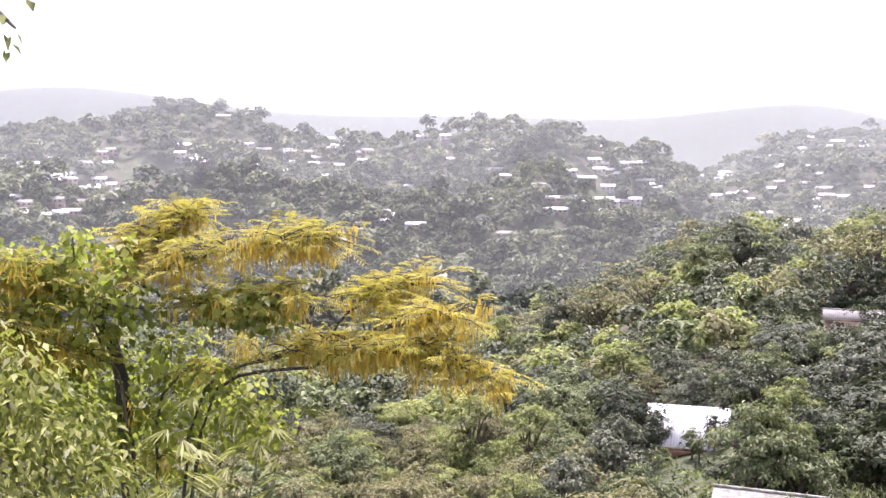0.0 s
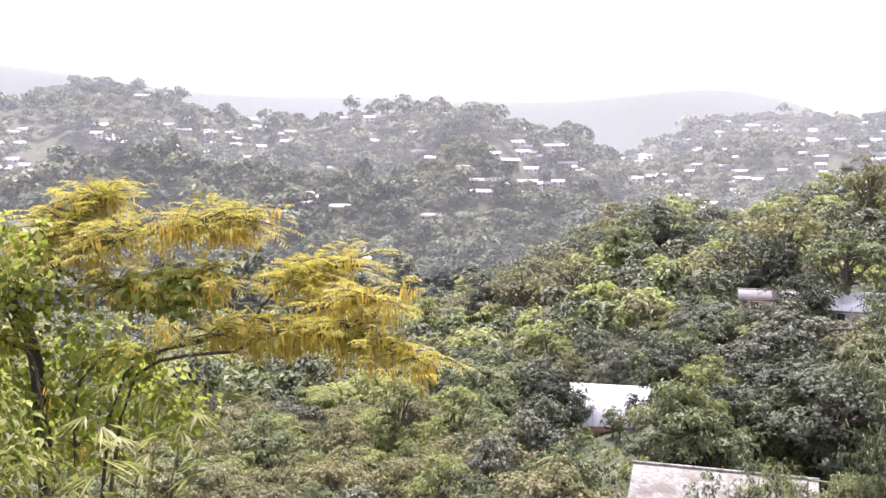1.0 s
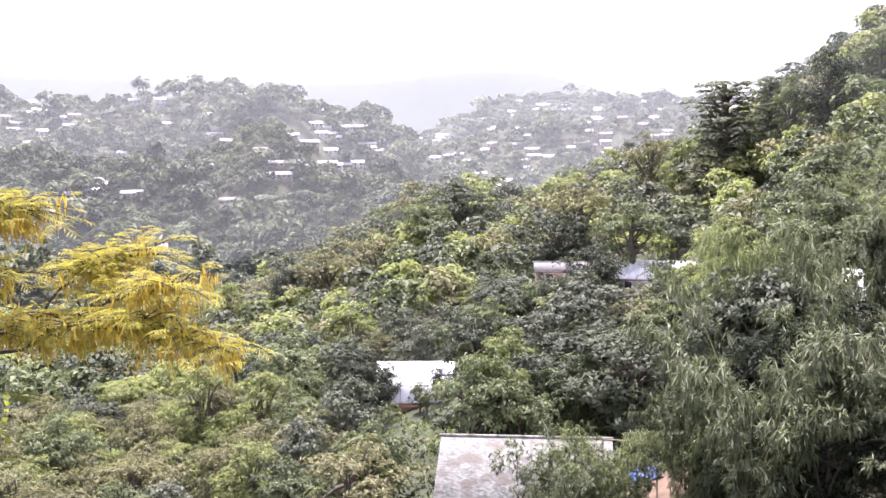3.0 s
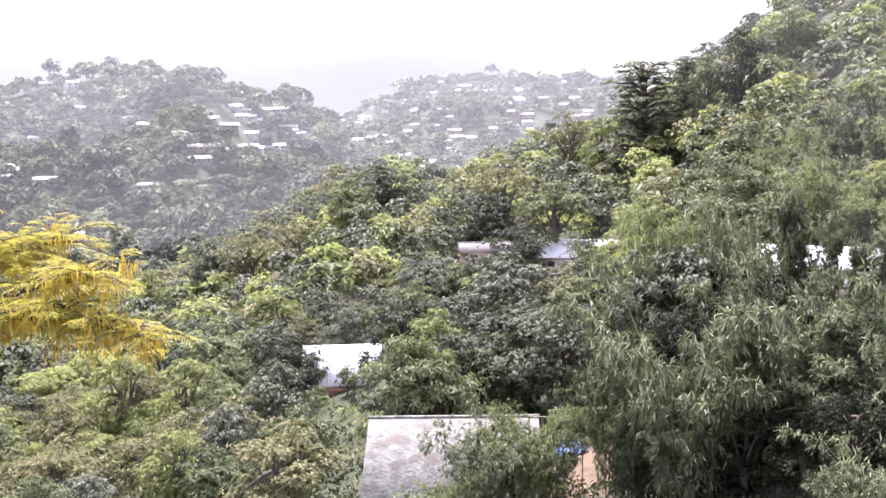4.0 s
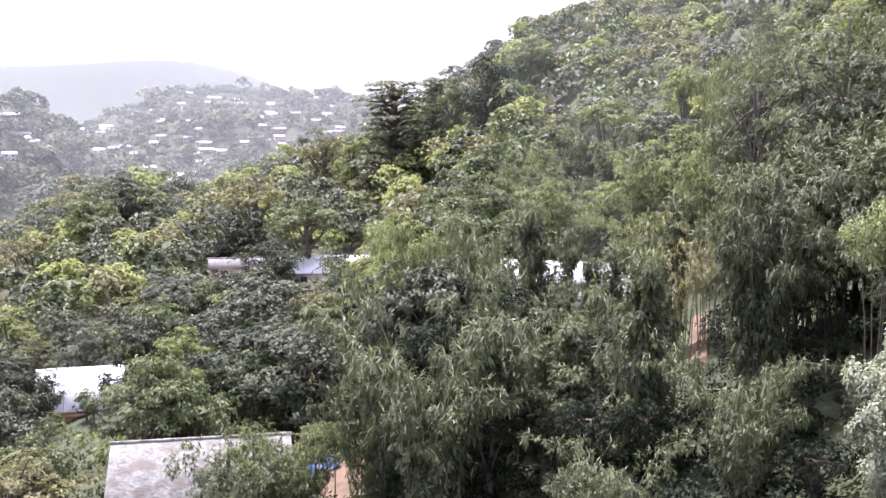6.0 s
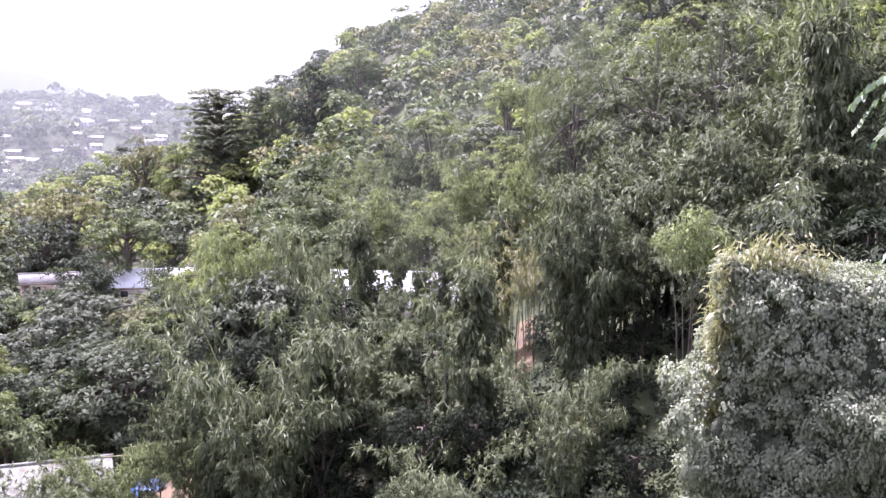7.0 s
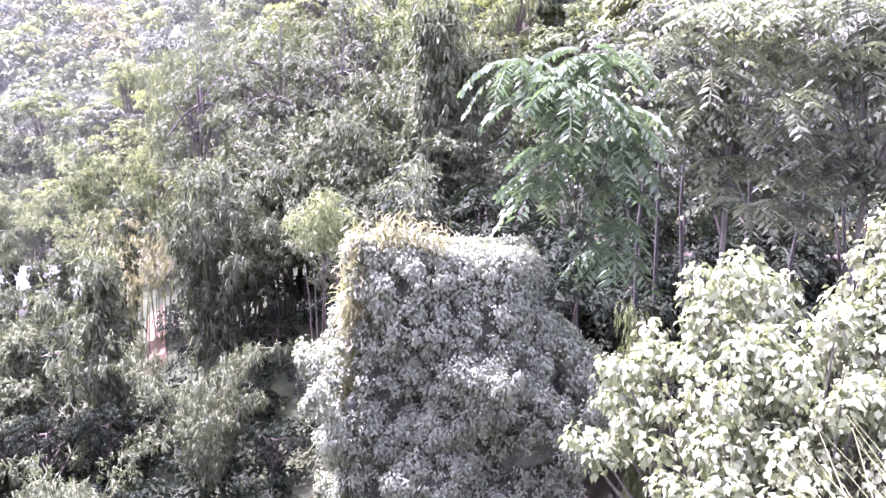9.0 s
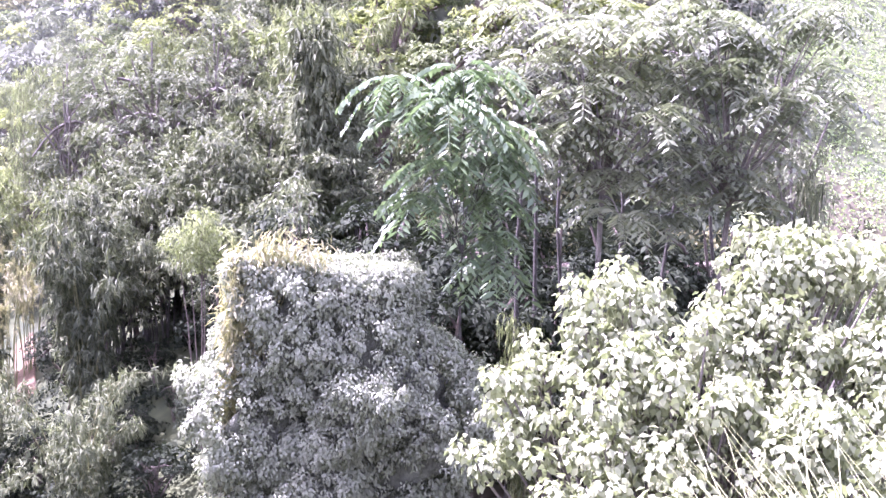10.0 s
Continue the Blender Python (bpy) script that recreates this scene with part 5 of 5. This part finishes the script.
# ---- pale broad-leaved tree close by ----
wr = np.random.default_rng(41)
spots = [(at(a, e, r), q) for a, e, r, q in [
    (85.5, -7.6, 13, 0.75), (82.8, -9.6, 12.8, 0.7), (80.4, -11.4, 12.6, 0.65), (78.2, -13.6, 12.4, 0.6), (77.4, -17.0, 12.2, 0.65), (80.8, -16.0, 11.8, 0.6), (83.6, -13.2, 11.8, 0.85), (86.8, -11.2, 12, 0.9),
    (89.4, -9.0, 12.6, 0.7), (91.8, -6.6, 13.2, 0.75), (94.4, -6.0, 13.6, 0.75), (97.4, -6.4, 13.4, 0.85), (100, -7, 13, 0.9), (92.6, -10.0, 12.2, 0.8), (95.8, -10.6, 12.4, 0.7), (89.0, -13.4, 11.4, 0.85), (85.8, -16.2, 11.2, 0.9),
    (81.8, -19.4, 11.2, 0.8), (86.5, -20.0, 10.8, 0.9), (91.2, -15.0, 11.4, 0.7), (99, -11, 12.4, 0.8), (93.5, -13.8, 12, 0.6), (96.5, -15, 11.2, 0.8), (93.6, -18, 10.8, 0.8), (99, -15, 11, 0.9), (90, -19.5, 10.6, 0.9), (97.2, -19, 10.4, 0.8), (84, -23, 10.4, 0.8)]]
fine = []
for c, q in spots:
    for k in range(7):
        d = unit(wr.normal(size=3))
        fine.append((c + d * q * wr.uniform(0.3, 0.9) * [1, 1, 0.85], q * wr.uniform(0.26, 0.46)))
bush("broadleaf_tree", "broad-crowned tree with large pale shining leaves", fine, foot(87, 12.5), 1350, 0.125, 0.088, L_BROAD, wr, "tree", M_PALE_BARK, 0.6, 0.06)

# ---- trees with long feather leaves ----
def feather_tree(label, base, heads, leaf, n, L, pairs, pin, wid, r, droop, stem=0.12, bark=M_PALE_BARK, split=1):
    t = thing("feather_leaf_tree", label, "tree", "feather-leaved trees")
    limbs, P, D = [], [], []
    crown = np.mean([c for c, _ in heads], 0)
    fork_ = base + (crown - base) * [0.9, 0.9, 0.8]
    part("trunk", tube(bow(base - [0, 0, 0.5], fork_, 0, 8, 0.05, r), np.linspace(stem, stem * 0.6, 8), 8), bark, t, smooth=True)
    for c, q in [(c + r.normal(0, 0.5, 3) * q, q * 0.55) for c, q in heads for _ in range(split)]:
        limbs.append(tube(bow(fork_, c, 0.15, 6, 0.04, r), np.linspace(stem * 0.3, 0.015, 6), 6))
        b = r.uniform(0, 2 * np.pi, n)
        d = np.stack([np.cos(b), np.sin(b), r.uniform(-0.35, 0.55, n)], 1)
        P.append(c + d * np.array([0.5, 0.5, 0.8]) * q * r.random((n, 1)))
        D.append(d)
    for limb in limbs:
        part("limb", limb, bark, t, smooth=True)
    P, D = np.concatenate(P), np.concatenate(D)
    part("fronds", fronds(P, D, L * r.uniform(0.7, 1.2, len(P)), pairs, pin, wid, r, droop, 0.35), leaf, t)
    return t


gr = np.random.default_rng(51)
feather_tree("tree with long drooping glossy feather leaves", foot(75.5, 27),
             [(at(a, e, r), q) for a, e, r, q in [(72.6, 4.6, 25.5, 0.8), (74.4, 5.2, 25.5, 0.8), (76.4, 4.4, 25.5, 0.8), (71.6, 2.8, 25, 0.7), (73.4, 2.6, 24.6, 0.8), (75.4, 2.4, 24.8, 0.8), (77.2, 2.2, 25, 0.7), (72.0, 0.6, 25, 0.6),
                                                  (73.8, -0.4, 24.8, 0.6), (75.6, 0.0, 25.2, 0.6), (77.0, -0.4, 25, 0.6), (73.9, -2.2, 24.8, 0.4), (76.8, -2.2, 25, 0.4), (76.0, -4.6, 25.5, 0.4), (76.2, -6.2, 25.5, 0.3)]],
             L_COMPOUND, 12, 1.28, 11, 0.28, 0.095, gr, 0.75, stem=0.05, bark=M_DARK_BARK)
feather_tree("spreading tree with greyish feather leaves and a pale trunk", foot(83, 29),
             [(at(a, e, r), q) for a, e, r, q in [(80.0, 5.6, 28, 1.3), (82.5, 7.2, 28.5, 1.4), (85.0, 5.0, 28, 1.4), (83.0, 2.6, 27.5, 1.3), (80.4, 2.6, 28, 1.1), (86.0, 1.6, 27.5, 1.2), (82.0, -0.6, 27.5, 0.9), (79.6, 8.4, 29, 1.4), (86.5, 8.4, 29, 1.4), (84.8, -2.4, 27.5, 0.9)]],
             L_PINNATE, 15, 0.95, 6, 0.32, 0.115, gr, 0.5, split=4)
feather_tree("spreading tree with greyish feather leaves above a grassy bank", foot(88.4, 30),
             [(at(a, e, r), q) for a, e, r, q in [(88.0, 5.6, 28, 1.4), (90.2, 6.6, 28.5, 1.4), (92.4, 5.0, 28.5, 1.3), (90.6, 3.0, 28, 1.3), (88.0, 2.4, 28, 1.2), (92.6, 2.4, 28.5, 1.1), (88.8, -0.6, 28, 0.9), (91.0, 9.0, 29, 1.5), (94.0, 7.4, 29, 1.0), (87.2, -3.2, 28, 0.8), (90.4, -1.6, 28, 0.7)]],
             L_PINNATE, 15, 0.95, 6, 0.32, 0.115, gr, 0.5, split=4)
feather_tree("spreading palm-like tree with long level fronds", foot(19.4, 62 * S), [(at(19.3, -8.9, 61 * S), 0.6)], L_DARK, 22, 3.4, 16, 0.22, 0.06, gr, 0.3)
# trees with shade-darkened leaves, added to blacken the wood's inside and the hollow
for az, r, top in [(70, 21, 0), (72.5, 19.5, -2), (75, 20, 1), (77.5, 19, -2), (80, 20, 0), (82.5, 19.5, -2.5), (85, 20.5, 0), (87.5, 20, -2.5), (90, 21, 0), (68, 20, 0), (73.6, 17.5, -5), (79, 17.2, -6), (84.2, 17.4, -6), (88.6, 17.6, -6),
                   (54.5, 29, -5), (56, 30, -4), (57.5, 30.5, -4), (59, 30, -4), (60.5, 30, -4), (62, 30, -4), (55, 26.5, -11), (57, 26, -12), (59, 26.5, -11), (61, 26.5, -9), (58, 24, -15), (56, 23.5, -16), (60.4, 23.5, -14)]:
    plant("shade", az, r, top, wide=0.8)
for az, r, top, wide in [(93.4, 22, 5.0, 0.5), (92.2, 24, 8.0, 0.6)]:
    plant("high", az, r, top, wide=wide)
for az, r, e in [(84.6, 31, 2), (81.2, 32, 1), (79.4, 31, 1), (86.4, 33, 2), (77.5, 30, 0), (90, 33, 1), (72.0, 29, -5), (69.5, 30, -5)]:
    b = foot(az, r)
    t = part("bare_trunk", tube(bow(b - [0, 0, 0.4], at(az + gr.uniform(-1.2, 1.2), e - 1, r), 0, 7, 0.09, gr), np.linspace(0.10, 0.05, 7), 7), M_DARK_BARK, smooth=True)
    tagged(t, "slender dark tree trunk in the shade of the wood", "tree trunk", "slender trunks")

# grassy bank
P = scatter(92, 104, 40, 108, 0.42, gr)
v = leaves(np.repeat(P, 6, 0) + gr.normal(0, 0.25, (6 * len(P), 3)) * [1, 1, 0.15], gr.normal(0, 1, (6 * len(P), 3)) + [0, 0, 0.3], np.array([-0.3, -0.6, 1.0]) + gr.normal(0, 0.35, (6 * len(P), 3)), gr.uniform(0.14, 0.30, 6 * len(P)), 0.15, 0.15)
cover = part("creeper_cover", (v[0] + [0, 0, 0.15], v[1]), L_LAWN)
tagged(cover, "sunlit bank under a carpet of green creeper leaves", "groundcover", kind="stuff")

# ---- tall reed grass close to the camera ----
def blades(P, D, L, W, r, arch=0.6, steps=5):
    n = len(P)
    u = np.linspace(0, 1, steps)
    L = np.broadcast_to(L, n)
    side = unit(np.cross(D, [0, 0, 1.0]))
    C = P[:, None] + (np.array([0, 0, 1.0])[None, None] * (u - 0.35 * arch * u ** 2)[None, :, None] + unit(D)[:, None] * (arch * u ** 2)[None, :, None]) * L[:, None, None]
    w = (W * (1 - u ** 2) * 0.5 + 0.0015)[None, :, None]
    V = np.stack([C - side[:, None] * w, C + side[:, None] * w], 2).reshape(-1, 3)
    i, j = np.meshgrid(np.arange(n), np.arange(steps - 1), indexing="ij")
    o = i * steps * 2 + j * 2
    return V, np.stack([o, o + 1, o + 3, o + 2], -1).reshape(-1, 4)


for az, r, m, tall in [(98.8, 6.2, 130, 1.7), (97.8, 5.8, 60, 1.3), (100.4, 6.0, 130, 2.0), (99.4, 5.4, 50, 1.2), (101.6, 5.6, 140, 2.0), (100.6, 5.0, 80, 1.4), (97.0, 6.4, 25, 1.0)]:
    tuft = thing("reed_grass", "tall pale yellow-green reed grass tuft in sunlight", "grass", "reed grass tufts")
    c = foot(az, r)
    P = c + gr.normal(0, 0.3, (m, 3)) * [1, 1, 0] - [0, 0, 0.05]
    D = gr.normal(0, 1, (m, 3)) * [1, 1, 0] + [0.0, 0.25, 0]
    part("blades", blades(P, D, 1.1 * tall * gr.uniform(0.55, 1.15, m), 0.016, gr, 0.55), L_GRASS, tuft)
